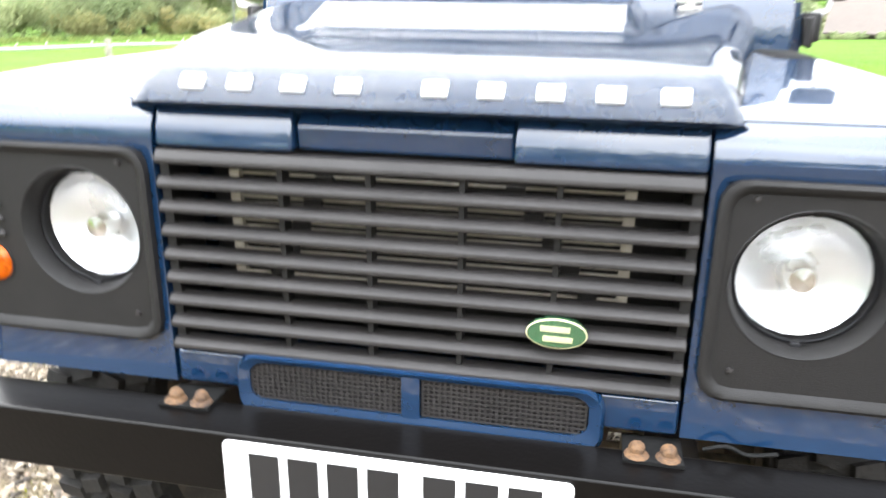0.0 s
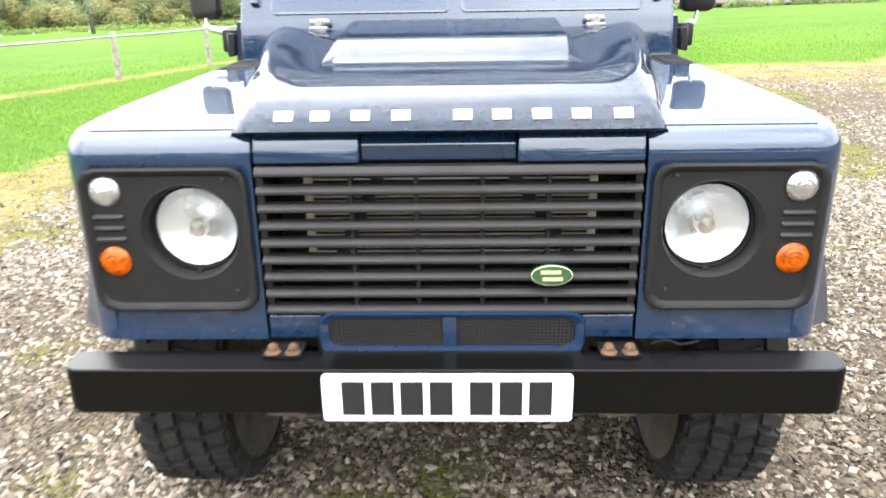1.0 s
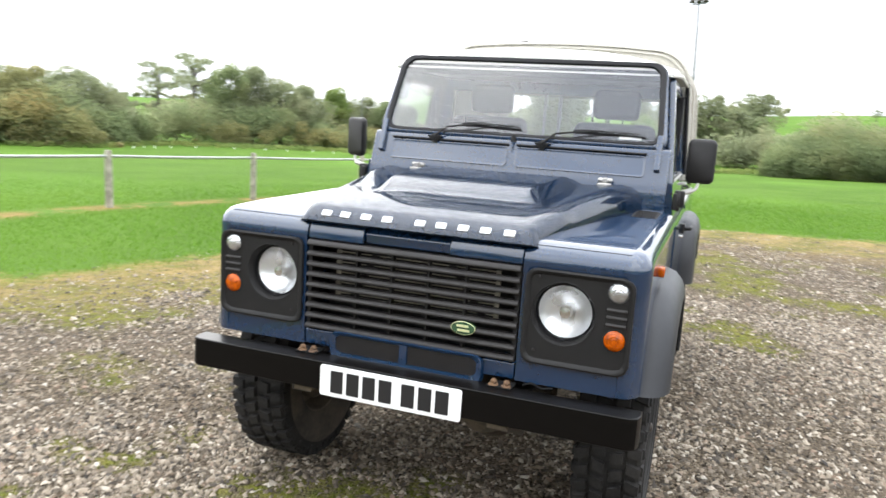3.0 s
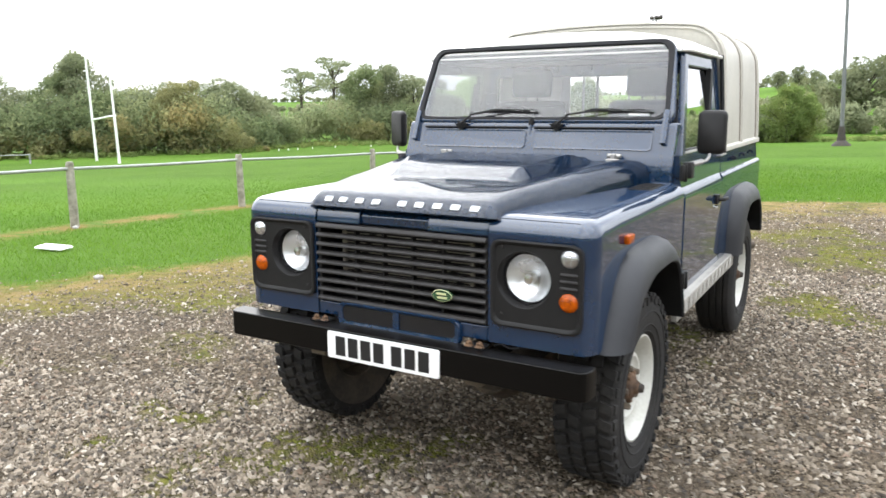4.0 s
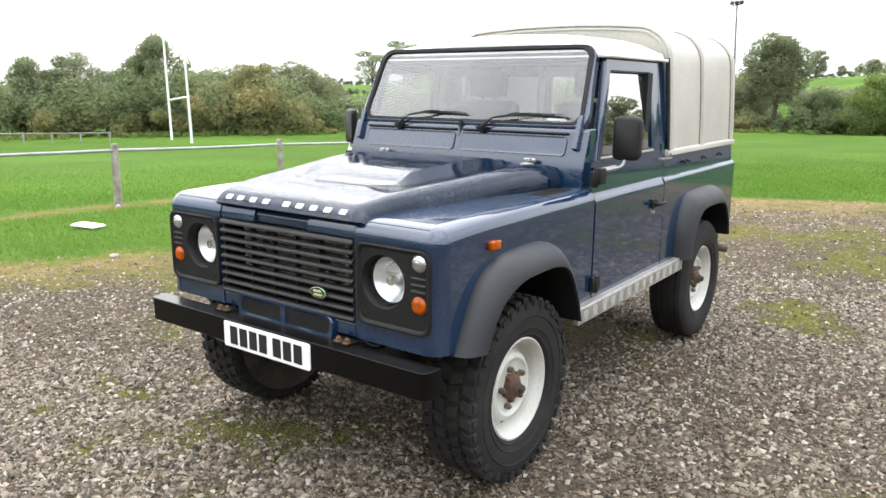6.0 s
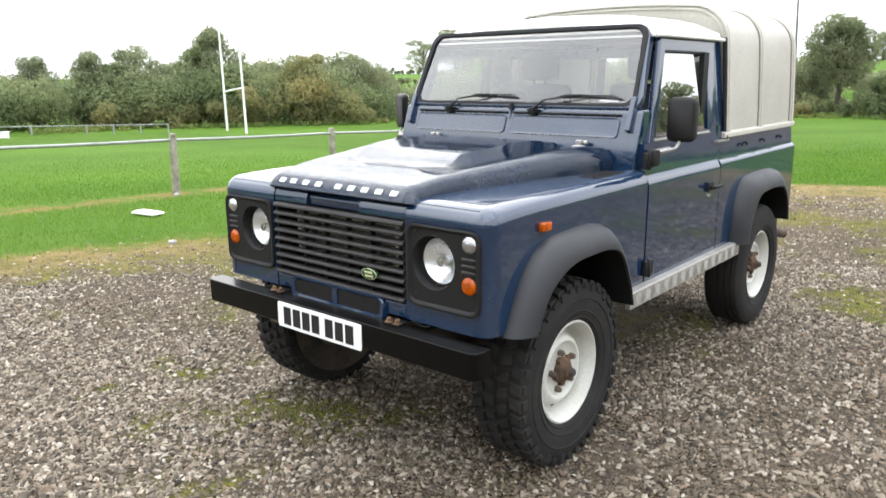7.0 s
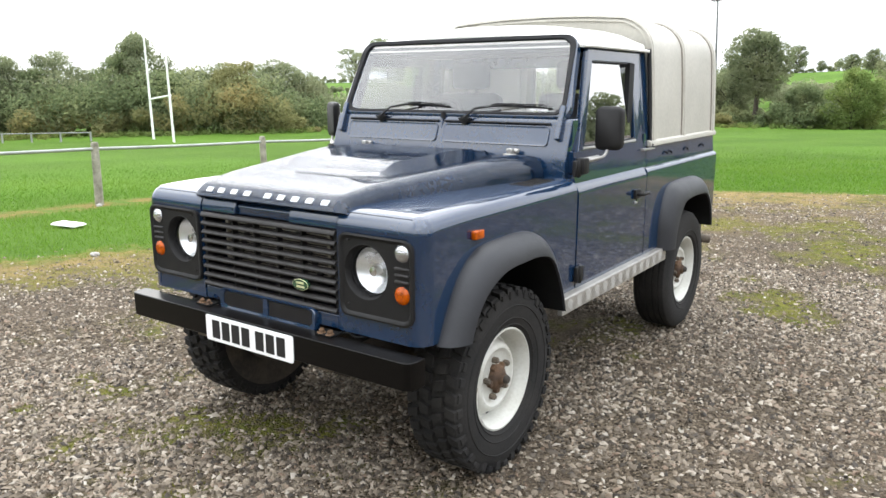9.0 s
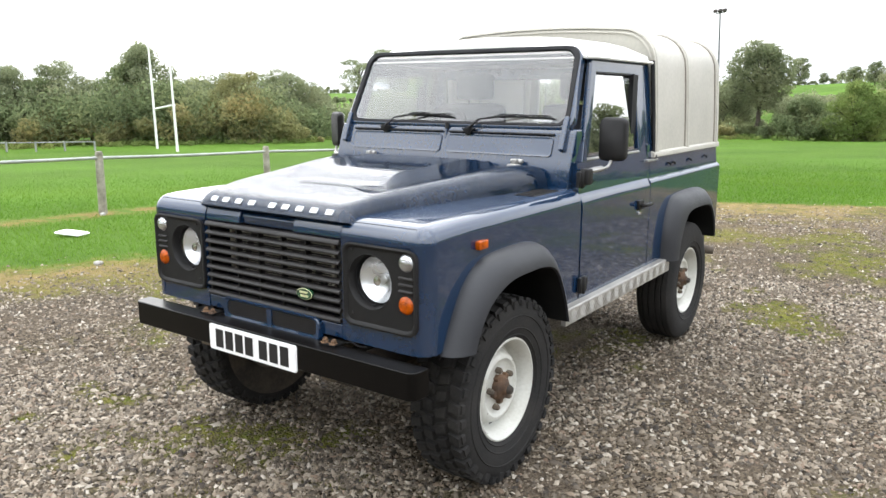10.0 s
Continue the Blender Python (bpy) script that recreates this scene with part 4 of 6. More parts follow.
doors = both("door", door, BLUE, truck, "navy door with sliding glass and black handle", 30)
for d, s in zip(doors, (1, -1)):
    def frame_(bm, s=s):
        out = [(1.405, 1.288), (1.575, 1.778), (2.250, 1.778), (2.250, 1.288)]
        inn = [(1.475, 1.312), (1.617, 1.715), (2.125, 1.715), (2.135, 1.312)]
        def P(y, z, h):
            return (s * (lean(z) + h), y, z)
        a = [P(y, z, -0.03) for y, z in out]
        b = [P(y, z, 0.0) for y, z in out]
        c = [P(y, z, 0.0) for y, z in inn]
        e = [P(y, z, -0.03) for y, z in inn]
        loft(bm, [a, b, c, e, a], True, False)
        soften(bm, 0.006, 2, 40)
    one("door_frame", frame_, BLUE, d)
    def slider(bm, s=s):
        for y in (2.085, 2.118):
            prism(bm, [(y - 0.016, 1.312), (y - 0.02, 1.715), (y + 0.014, 1.715), (y + 0.016, 1.312)], "x", s * (lean(1.5) - 0.03), s * (lean(1.5) - 0.004))
        tube(bm, [(s * (lean(1.30) - 0.005), 1.47, 1.310), (s * (lean(1.3) - 0.005), 2.13, 1.310)], 0.007, 6)
        tube(bm, [(s * (lean(1.715) - 0.005), 1.617, 1.713), (s * (lean(1.715) - 0.005), 2.13, 1.713)], 0.006, 6)
    one("window_channel", slider, SEAL, d)
    def dglass(bm, s=s):
        bm.faces.new([bm.verts.new((s * (lean(z) - 0.014), y, z)) for y, z in ((1.47, 1.308), (1.612, 1.718), (2.10, 1.718), (2.11, 1.308))])
    gg = one("window_glass", dglass, DOOR_GLASS, d, "dark reflecting side glass")
    gg.visible_shadow = False
    def strip(bm, s=s):
        prism(bm, [(s * 0.752, 1.296), (s * 0.7665, 1.296), (s * 0.7665, 1.303), (s * 0.756, 1.316), (s * 0.752, 1.316)], "y", 1.452, 2.140)
    one("window_sill", strip, DULL_METAL, d, "dull aluminium window sill strip")
    def handle(bm, s=s):
        box(bm, s * 0.800, s * 0.815, 2.055, 2.125, 0.985, 1.035)
        tube(bm, [(s * 0.815, 2.075, 1.008), (s * 0.845, 2.08, 1.010), (s * 0.848, 2.16, 1.012)], 0.010, 8)
        soften(bm, 0.003, 1)
    hd = one("door_handle", handle, BLACK_PLASTIC, d, "black door handle")
    one("key_lock", lambda bm, s=s: lathe(bm, [(0.0001, 0.812), (0.010, 0.811), (0.012, 0.800)], (0, 2.09, 0.965), "x", 10, s), CHROME, hd)
    for z in (0.705, 1.215):
        def dh(bm, s=s, z=z):
            x = 0.799 if z < 1 else 0.772
            box(bm, s * x, s * (x + 0.022), 1.318, 1.392, z - 0.038, z + 0.038)
            tube(bm, [(s * (x + 0.022), 1.343, z - 0.042), (s * (x + 0.022), 1.343, z + 0.042)], 0.011, 8)
            soften(bm, 0.004, 1)
        one("door_hinge", dh, BLACK_PLASTIC, d, "black door hinge")
    mx = 0.872 if s > 0 else 0.918
    def mirror_arm(bm, s=s, mx=mx):
        tube(bm, curve_pts([(s * 0.79, 1.38, 1.250), (s * 0.82, 1.41, 1.258), (s * (mx - 0.012), 1.475, 1.268), (s * mx, 1.50, 1.315)], 12), 0.0075, 8)
        tube(bm, [(s * 0.80, 1.385, 1.250), (s * (mx - 0.03), 1.455, 1.262)], 0.014, 8)
    ma = one("door_mirror", mirror_arm, DULL_METAL, d, "black rectangular door mirror on a steel arm")
    def knuckle(bm, s=s):
        box(bm, s * 0.775, s * 0.822, 1.345, 1.405, 1.188, 1.264)
        soften(bm, 0.008, 2)
    one("mirror_knuckle", knuckle, BLACK_PLASTIC, ma, "black mirror bracket")
    skew, hw = (0.17, 0.064) if s > 0 else (-0.50, 0.066)
    def head(bm, s=s, mx=mx, skew=skew, hw=hw):
        rings = []
        for y, k in ((1.530, 0.96), (1.510, 1.0), (1.490, 0.97), (1.478, 0.86)):
            rings.append([(s * mx + (x) * k, y + x * skew, 1.398 + z * k) for x, z in rrect(-hw, hw, -0.104, 0.104, 0.028, 5)])
        loft(bm, rings)
    one("mirror_housing", head, BLACK_PLASTIC, ma, "", 60)
    one("mirror_glass", lambda bm, s=s, mx=mx, skew=skew, hw=hw: loft(bm, [[(s * mx + x, y + x * skew, 1.398 + z) for x, z in rrect(-hw + 0.006, hw - 0.006, -0.097, 0.097, 0.024, 4)] for y in (1.530, 1.533)]), MIRROR, ma)


# cab roof
def roof_sec(y):
    zt = float(np.interp(y, [1.535, 1.57, 1.65, 1.85, 2.33], [1.838, 1.860, 1.888, 1.916, 1.924]))
    pts = [(-0.735, 1.782), (-0.735, 1.792), (-0.722, 1.794), (-0.716, 1.82 if zt > 1.86 else 1.80)]
    for k in range(1, 12):
        u = -1 + 2 * k / 12
        pts.append((0.70 * u, 1.83 + (zt - 1.83) * (1 - abs(u) ** 3.5) + 0.012 * (1 - abs(u))))
    pts += [(-x, z) for x, z in pts[3::-1]]
    return pts


def roof(bm):
    rings = []
    for y in (1.545, 1.57, 1.61, 1.68, 1.8, 1.95, 2.1, 2.25, 2.32):
        k = 0.945 + 0.055 * min(1, (y - 1.545) / 0.08)
        rings.append([(x * k, y, max(z, 1.834) if y < 1.6 and abs(x) < 0.62 else z) for x, z in roof_sec(y)])
    rings.append([(x * 0.99, 2.335, 1.79 + (z - 1.79) * 0.9) for x, z in roof_sec(2.33)])
    loft(bm, rings)


rf = one("cab_roof", roof, WHITE_PAINT, truck, "white painted cab roof with gutter", 45)
for s in (1, -1):
    one("gutter", lambda bm, s=s: tube(bm, [(s * 0.70, 1.545, 1.788), (s * 0.737, 1.60, 1.787), (s * 0.737, 2.34, 1.787)], 0.009, 6), WHITE_PAINT, rf)


# cab back and pillars
def cab_back(bm):
    box(bm, -0.765, 0.765, 2.262, 2.300, 0.62, 1.33)
    box(bm, -0.70, 0.70, 2.262, 2.300, 1.70, 1.80)
    for s in (1, -1):
        prism(bm, [(s * 0.645, 1.33), (s * 0.70, 1.33), (s * 0.70, 1.70), (s * 0.645, 1.70)], "y", 2.262, 2.300)
        loft(bm, [[(s * (lean(z) - 0.001), 2.253, z), (s * (lean(z) - 0.001), 2.345, z), (s * 0.69, 2.345, z), (s * 0.69, 2.253, z)] for z in (1.12, 1.29, 1.785)])


cb = one("cab_back", cab_back, BLUE)
rg = one("rear_window", lambda bm: bm.faces.new([bm.verts.new((x, 2.28, z)) for x, z in ((-0.645, 1.33), (0.645, 1.33), (0.645, 1.70), (-0.645, 1.70))]), REAR_GLASS, cb, "clear cab rear window")
rg.visible_shadow = False
for x in (-0.07, 0.02, 0.22, 0.30):
    one("window_bar", lambda bm, x=x: tube(bm, [(x, 2.315, 1.31), (x, 2.315, 1.73)], 0.010 if abs(x) < 0.05 else 0.007, 6), DULL_METAL, cb)

# load bed
def bed_side(bm):
    side = [(2.258, 0.625), (2.258, 1.140), (3.655, 1.140), (3.655, 0.70), (3.40, 0.66), (3.36, 0.74), (3.26, 0.86), (3.14, 0.905), (2.80, 0.905),
            (2.69, 0.85), (2.62, 0.74), (2.60, 0.625)]
    prism(bm, side, "x", 0.735, 0.800)
    soften(bm, 0.030, 4, 35, lambda e: all(v.co.x > 0.79 and v.co.z > 1.13 for v in e.verts))


for b, s in zip(both("bed_side", bed_side, BLUE), (1, -1)):
    def upper(bm, s=s):
        loft(bm, [[(s * 0.722, y, 1.128), (s * 0.779, y, 1.128), (s * 0.767, y, 1.252), (s * 0.722, y, 1.252)] for y in (2.30, 3.650)])
        soften(bm, 0.004, 2)
    one("upper_side", upper, BLUE, b)
    for y in (2.62, 2.70, 3.02, 3.36):
        one("rope_hook", lambda bm, s=s, y=y: tube(bm, [(s * 0.770, y, 1.207), (s * 0.785, y, 1.202), (s * 0.785, y, 1.187)], 0.0075, 6), BLACK_PLASTIC, b)


def bed_floor(bm):
    box(bm, -0.735, 0.735, 2.30, 3.62, 0.70, 0.74)
    box(bm, -0.735, 0.735, 3.60, 3.645, 0.62, 1.24)


one("bed_floor", bed_floor, BLUE)

# canopy
def can_sec(gr=0.0):
    h = [(0.768 + gr, 1.262), (0.764 + gr, 1.40), (0.752 + gr, 1.62), (0.742 + gr, 1.76)]
    for k in range(1, 8):
        a = radians(90 * k / 7)
        h.append((0.530 + (0.210 + gr) * math.cos(a), 1.775 + (0.205 + gr) * math.sin(a)))
    h += [(0.36, 1.992 + gr), (0.18, 1.999 + gr)]
    return h + [(0, 2.001 + gr)] + [(-x, z) for x, z in h[::-1]]


def canopy(bm):
    ys = [2.365, 2.372, 2.60, 2.90, 3.20, 3.50, 3.640]
    rings = []
    for k, y in enumerate(ys):
        q, d = (0.985, 0.012) if k == 0 else (1.0, 0.0)
        shell = can_sec() + [(x, z) for x, z in can_sec(-0.008)[::-1]]
        rings.append([(x * q, y, z - d) for x, z in shell])
    loft(bm, rings)


cn = one("canopy", canopy, ALLOY, truck, "pale weathered aluminium load bed canopy", 50)
for y in (2.395, 2.955, 3.60):
    def rib(bm, y=y):
        loft(bm, [[(x, y - 0.036, z) for x, z in can_sec(0.001)], [(x, y - 0.034, z) for x, z in can_sec(0.010)], [(x, y - 0.022, z) for x, z in can_sec(0.010)], [(x, y - 0.018, z) for x, z in can_sec(0.016)],
                  [(x, y + 0.018, z) for x, z in can_sec(0.016)], [(x, y + 0.022, z) for x, z in can_sec(0.010)], [(x, y + 0.034, z) for x, z in can_sec(0.010)], [(x, y + 0.036, z) for x, z in can_sec(0.001)]], False, False)
    one("rib", rib, ALLOY, cn, "", 30)
    for e in (0.038,) if y < 2.5 else (-0.038, 0.038):
        one("rib_joint", lambda bm, y=y + e: tube(bm, [(x, y, z) for x, z in can_sec(0.0005)], 0.0042, 5), JOINT_BROWN, cn)
for s in (1, -1):
    def rail(bm, s=s):
        prism(bm, [(s * 0.730, 1.254), (s * 0.786, 1.254), (s * 0.786, 1.282), (s * 0.770, 1.290), (s * 0.730, 1.290)], "y", 2.33, 3.652)
        soften(bm, 0.003, 1)
    one("base_rail", rail, ALLOY, cn)


def can_end(bm, end):
    sec = [(x * 0.99, z) for x, z in can_sec(-0.004)]
    inn = [(max(-0.66, min(0.66, x)), max(1.34, min(1.74, z))) for x, z in sec]
    inn[0], inn[-1] = (0.66, 1.34), (-0.66, 1.34)
    a, b, c = ([(x, y, z) for x, z in q] for q, y in ((sec, end), (inn, end), (inn, end + 0.012)))
    loft(bm, [a, b, c], False, False)
    box(bm, -0.768, 0.768, end, end + 0.012, 1.262, 1.34)


for y in (2.375, 3.615):
    one("end_frame", lambda bm, y=y: can_end(bm, y), ALLOY, cn, "", 40)
for s in (1, -1):
    one("corner_ledge", lambda bm, s=s: prism(bm, [(s * 0.735, 1.238), (s * 0.790, 1.238), (s * 0.790, 1.246), (s * 0.735, 1.252)], "y", 2.215, 2.385), DULL_METAL, cn, "dull metal corner ledge")
one("tarp_edge", lambda bm: tube(bm, [(0.735, 2.352, 1.80), (0.757, 2.352, 1.50), (0.772, 2.35, 1.27), (0.785, 2.36, 1.258)], 0.012, 6), SEAL, cn)

# wheel arch flares
def flare(body, lip):
    def build(bm):
        n = 26
        B, L = curve_pts([(y, z, 0) for y, z in body], n), curve_pts([(y, z, 0) for y, z in lip], n)
        def row(k, x):
            return [(x, (b + (l - b) * k).x, (b + (l - b) * k).y) for b, l in zip(B, L)]
        loft(bm, [row(0, 0.790), row(0.0, 0.806), row(0.12, 0.840), row(0.42, 0.868), row(0.8, 0.882), row(0.97, 0.884), row(1.0, 0.876), row(1.0, 0.800)], False, False)
    return build


FRONT_LIP = [(0.295, 0.672), (0.332, 0.752), (0.405, 0.834), (0.535, 0.890), (0.69, 0.901), (0.84, 0.896), (0.945, 0.850), (1.03, 0.71), (1.070, 0.60)]
REAR_LIP = [(2.60, 0.615), (2.625, 0.73), (2.70, 0.845), (2.81, 0.898), (3.13, 0.898), (3.25, 0.855), (3.335, 0.74), (3.36, 0.65)]
both("wheel_arch_flare", flare([(0.190, 0.672), (0.252, 0.80), (0.332, 0.918), (0.445, 0.990), (0.62, 1.006), (0.81, 1.002), (0.93, 0.955), (1.04, 0.80), (1.092, 0.60)],
                               FRONT_LIP),
     ARCH_PLASTIC, truck, "dark grey plastic wheel arch flare", 50)
both("wheel_arch_flare", flare([(2.49, 0.615), (2.50, 0.80), (2.57, 0.960), (2.70, 1.012), (3.12, 1.012), (3.27, 0.955), (3.38, 0.82), (3.42, 0.65)],
                               REAR_LIP),
     ARCH_PLASTIC, truck, "dark grey plastic wheel arch flare", 50)

def arch_liner(lip):
    def build(bm):
        L = curve_pts([(y, z, 0) for y, z in lip], 26)
        mid = Vector(((L[0].x + L[-1].x) / 2, 0.45, 0))
        def row(x, k):
            return [(x, (p + (p - mid) * k).x, (p + (p - mid) * k).y) for p in L]
        loft(bm, [row(0.874, -0.006), row(0.800, -0.006), row(0.45, -0.006), row(0.44, 0.02)], False, False)
    return build


both("wheel_arch_liner", arch_liner(FRONT_LIP), LINER, truck, "black wheel arch liner", 50)
both("wheel_arch_liner", arch_liner(REAR_LIP), LINER, truck, "black wheel arch liner", 50)

# sills of chequer plate
def sill(bm):
    prism(bm, [(0.812, 0.552), (0.836, 0.552), (0.836, 0.624), (0.832, 0.629), (0.780, 0.634), (0.780, 0.622), (0.812, 0.618)], "y", 1.135, 2.56)
    for k in range(27):
        for j in range(4):
            y, z = 1.166 + k * 0.0515, 0.588
            a = radians(52 if k % 2 else -52)
            c, q = math.cos(a), math.sin(a)
            o = (j - 1.5) * 0.0145
            rings = []
            for x, u, v in ((0.8355, 0.026, 0.0046), (0.8378, 0.022, 0.0010)):
                rings.append([(x, y + p * u * c - (o + w * v) * q, z + p * u * q + (o + w * v) * c) for p, w in ((-1, -1), (1, -1), (1, 1), (-1, 1))])
            loft(bm, rings)


both("sill", sill, CHEQUER, truck, "bright chequer plate sill", 25)

# wheels
def rim(bm):
    lathe(bm, [(0.214, 0.080), (0.222, 0.090), (0.221, 0.098), (0.214, 0.100), (0.207, 0.094), (0.202, 0.078), (0.194, 0.066), (0.190, 0.050), (0.187, 0.026), (0.180, 0.010),
               (0.170, 0.010), (0.159, 0.028), (0.148, 0.052), (0.138, 0.062), (0.126, 0.064), (0.116, 0.058), (0.108, 0.052), (0.055, 0.052), (0.0001, 0.052)], (0, 0, 0), "x", 56)


def tyre(lugs):
    def build(bm):
        if lugs:
            prof = [(0.215, 0.088), (0.224, 0.098), (0.232, 0.104), (0.236, 0.110), (0.240, 0.108), (0.262, 0.115), (0.265, 0.119), (0.269, 0.1165), (0.29, 0.120), (0.316, 0.1205), (0.319, 0.1245), (0.323, 0.1205), (0.335, 0.120), (0.365, 0.113), (0.380, 0.100), (0.382, 0.0), (0.380, -0.100), (0.365, -0.113),
                    (0.30, -0.120), (0.235, -0.108), (0.215, -0.09)]
        else:
            prof = [(0.215, 0.088), (0.224, 0.098), (0.232, 0.104), (0.236, 0.110), (0.240, 0.108), (0.262, 0.115), (0.265, 0.119), (0.269, 0.1165), (0.29, 0.120), (0.34, 0.118), (0.372, 0.108), (0.388, 0.092)]
            for x in (0.060, 0.022, -0.022, -0.060):
                prof += [(0.393, x + 0.006), (0.384, x + 0.004), (0.384, x - 0.004), (0.393, x - 0.006)]
            prof += [(0.388, -0.092), (0.372, -0.108), (0.34, -0.118), (0.29, -0.12), (0.235, -0.108), (0.215, -0.09)]
        lathe(bm, prof, (0, 0, 0), "x", 64)
    return build


def tread(bm):
    n = 38
    for k in range(n):
        a0 = 2 * math.pi * k / n
        for x0, x1, da, wide, r1 in ((0.062, 0.116, 0.0, 0.108, 0.396), (0.006, 0.056, 0.45, 0.112, 0.399), (-0.056, -0.006, 0.05, 0.112, 0.399), (-0.116, -0.062, 0.5, 0.108, 0.396)):
            a = a0 + da * 2 * math.pi / n
            skew = 0.016 * (1 if x0 > 0 else -1) * (-1 if abs(x0 + x1) < 0.1 else 1)
            rings = []
            for r, sh in ((0.372, 1.0), (r1, 0.86)):
                cx, hw = (x0 + x1) / 2, (x1 - x0) / 2 * sh
                ww = wide / 2 * sh
                rings.append([(cx + u * hw, r * math.cos(a + v * ww + u * skew), r * math.sin(a + v * ww + u * skew)) for u, v in ((-1, -1), (1, -1), (1, 1), (-1, 1))])
            loft(bm, rings)
        # shoulder blocks on the sidewall
        for sd in (1, -1):
            a = a0 + (0 if sd > 0 else 0.5) * 2 * math.pi / n
            rings = []
            for xo, sh in ((0.112, 1.0), (0.1225, 0.8)):
                rings.append([(sd * xo, r * math.cos(a + v * 0.05 * sh), r * math.sin(a + v * 0.05 * sh)) for r, v in ((0.350 + 0.012 * (k % 2), -1), (0.383, -1), (0.383, 1), (0.350 + 0.012 * (k % 2), 1))])
            loft(bm, rings)


def hub(bm):
    lathe(bm, [(0.0001, 0.104), (0.022, 0.103), (0.027, 0.094), (0.030, 0.084), (0.047, 0.080), (0.054, 0.070), (0.056, 0.052)], (0, 0, 0), "x", 20)
    for k in range(5):
        a = radians(72 * k + 18)
        box_ = box(bm, 0.052, 0.074, -0.014, 0.014, 0.036, 0.068)
        bmesh.ops.rotate(bm, cent=(0, 0, 0), matrix=Matrix.Rotation(a, 3, "X"), verts=box_)
    soften(bm, 0.003, 1)


def nut(bm):
    lathe(bm, [(0.0001, 0.080), (0.009, 0.079), (0.013, 0.073), (0.0135, 0.050)], (0, 0, 0), "x", 6)


def wheel(x, y, lugs, turn):
    s = 1 if x > 0 else -1
    w = one("wheel", rim, RIM_WHITE, truck, "chipped white steel wheel with rusty hub and " + ("chunky off-road tyre" if lugs else "ribbed road tyre"), 40)
    w.location = (x, y, 0.391)
    w.rotation_euler = (radians(turn), 0, 0 if s > 0 else math.pi)
    one("tyre", tyre(lugs), RUBBER, w, "black chunky tyre" if lugs else "black ribbed tyre", 30)
    if lugs:
        tagged(one("tread", tread, RUBBER, w, "", 30), kind="stuff")
    one("wheel_back", lambda bm: lathe(bm, [(0.216, 0.080), (0.19, 0.0), (0.218, -0.09), (0.20, -0.09), (0.18, -0.01), (0.12, 0.012), (0.0001, 0.012)], (0, 0, 0), "x", 32), MUD, w, "mud-brown inner side of the wheel")
    one("inner_wall", lambda bm: lathe(bm, [(0.205, -0.095), (0.235, -0.112), (0.27, -0.1205), (0.305, -0.1235), (0.335, -0.1225)], (0, 0, 0), "x", 48), MUD_DARK, w, "mud-caked inner tyre wall")
    one("hub", hub, RUST, w, "rusty brown hub", 40)
    one("hub_cap", lambda bm: lathe(bm, [(0.0001, 0.122), (0.014, 0.120), (0.019, 0.112), (0.020, 0.100)], (0, 0, 0), "x", 16), CHASSIS, w)
    for k in range(5):
        nb = bmesh.new()
        nut(nb)
        bmesh.ops.translate(nb, verts=nb.verts, vec=(0, 0.083 * math.sin(radians(72 * k)), 0.083 * math.cos(radians(72 * k))))
        part("wheel_nut", nb, MUD, w)
    for k in range(2):
        def slot(bm, k=k):
            a0 = radians(82 + 180 * k)
            loft(bm, [[(xo, r * math.cos(a0 + da), r * math.sin(a0 + da)) for da in (-0.10, -0.05, 0, 0.05, 0.10)] for r, xo in ((0.1705, 0.0125), (0.1795, 0.0125))], False, False)
        one("rim_slot", slot, INK, w)

    def chips(bm):
        rc = random.Random(int(y * 10) + lugs)
        for k in range(26):
            r, xo = rc.choice(((0.2175, 0.1003), (0.2175, 0.1003), (0.205, 0.089), (0.120, 0.0625), (0.132, 0.0648)))
            a, da = rc.uniform(0, 6.28), rc.uniform(0.008, 0.035) * (2.2 if r > 0.21 else 0.8)
            dr = rc.uniform(0.0008, 0.0022)
            bm.faces.new([bm.verts.new((xo + 0.0016, (r + u * dr) * math.cos(a + v * da), (r + u * dr) * math.sin(a + v * da))) for u, v in ((-1, -0.6), (1, -1), (0.6, 1), (-0.7, 0.7))])
    tagged(one("paint_chip", chips, RUST, w, "rusty chips in the white paint"), kind="stuff")


wheel(0.706, 0.665, True, 12)
wheel(-0.706, 0.665, True, 40)
wheel(0.712, 3.027, False, 25)
wheel(-0.712, 3.027, False, 60)


# underbody
def chassis(bm):
    for s in (1, -1):
        box(bm, s * 0.36, s * 0.44, 0.10, 3.60, 0.50, 0.62)
        box(bm, s * 0.42, s * 0.735, 0.20, 1.25, 0.90, 0.94)
        box(bm, s * 0.42, s * 0.74, 1.10, 1.16, 0.60, 0.95)
        box(bm, s * 0.44, s * 0.735, 2.55, 3.5, 0.915, 0.95)
        box(bm, s * 0.55, s * 0.73, 3.42, 3.46, 0.62, 0.95)
    box(bm, -0.75, 0.75, 1.15, 2.55, 0.58, 0.64)
    box(bm, -0.74, 0.74, 3.46, 3.62, 0.52, 0.66)
    box(bm, -0.40, 0.40, 0.30, 1.30, 0.64, 0.70)


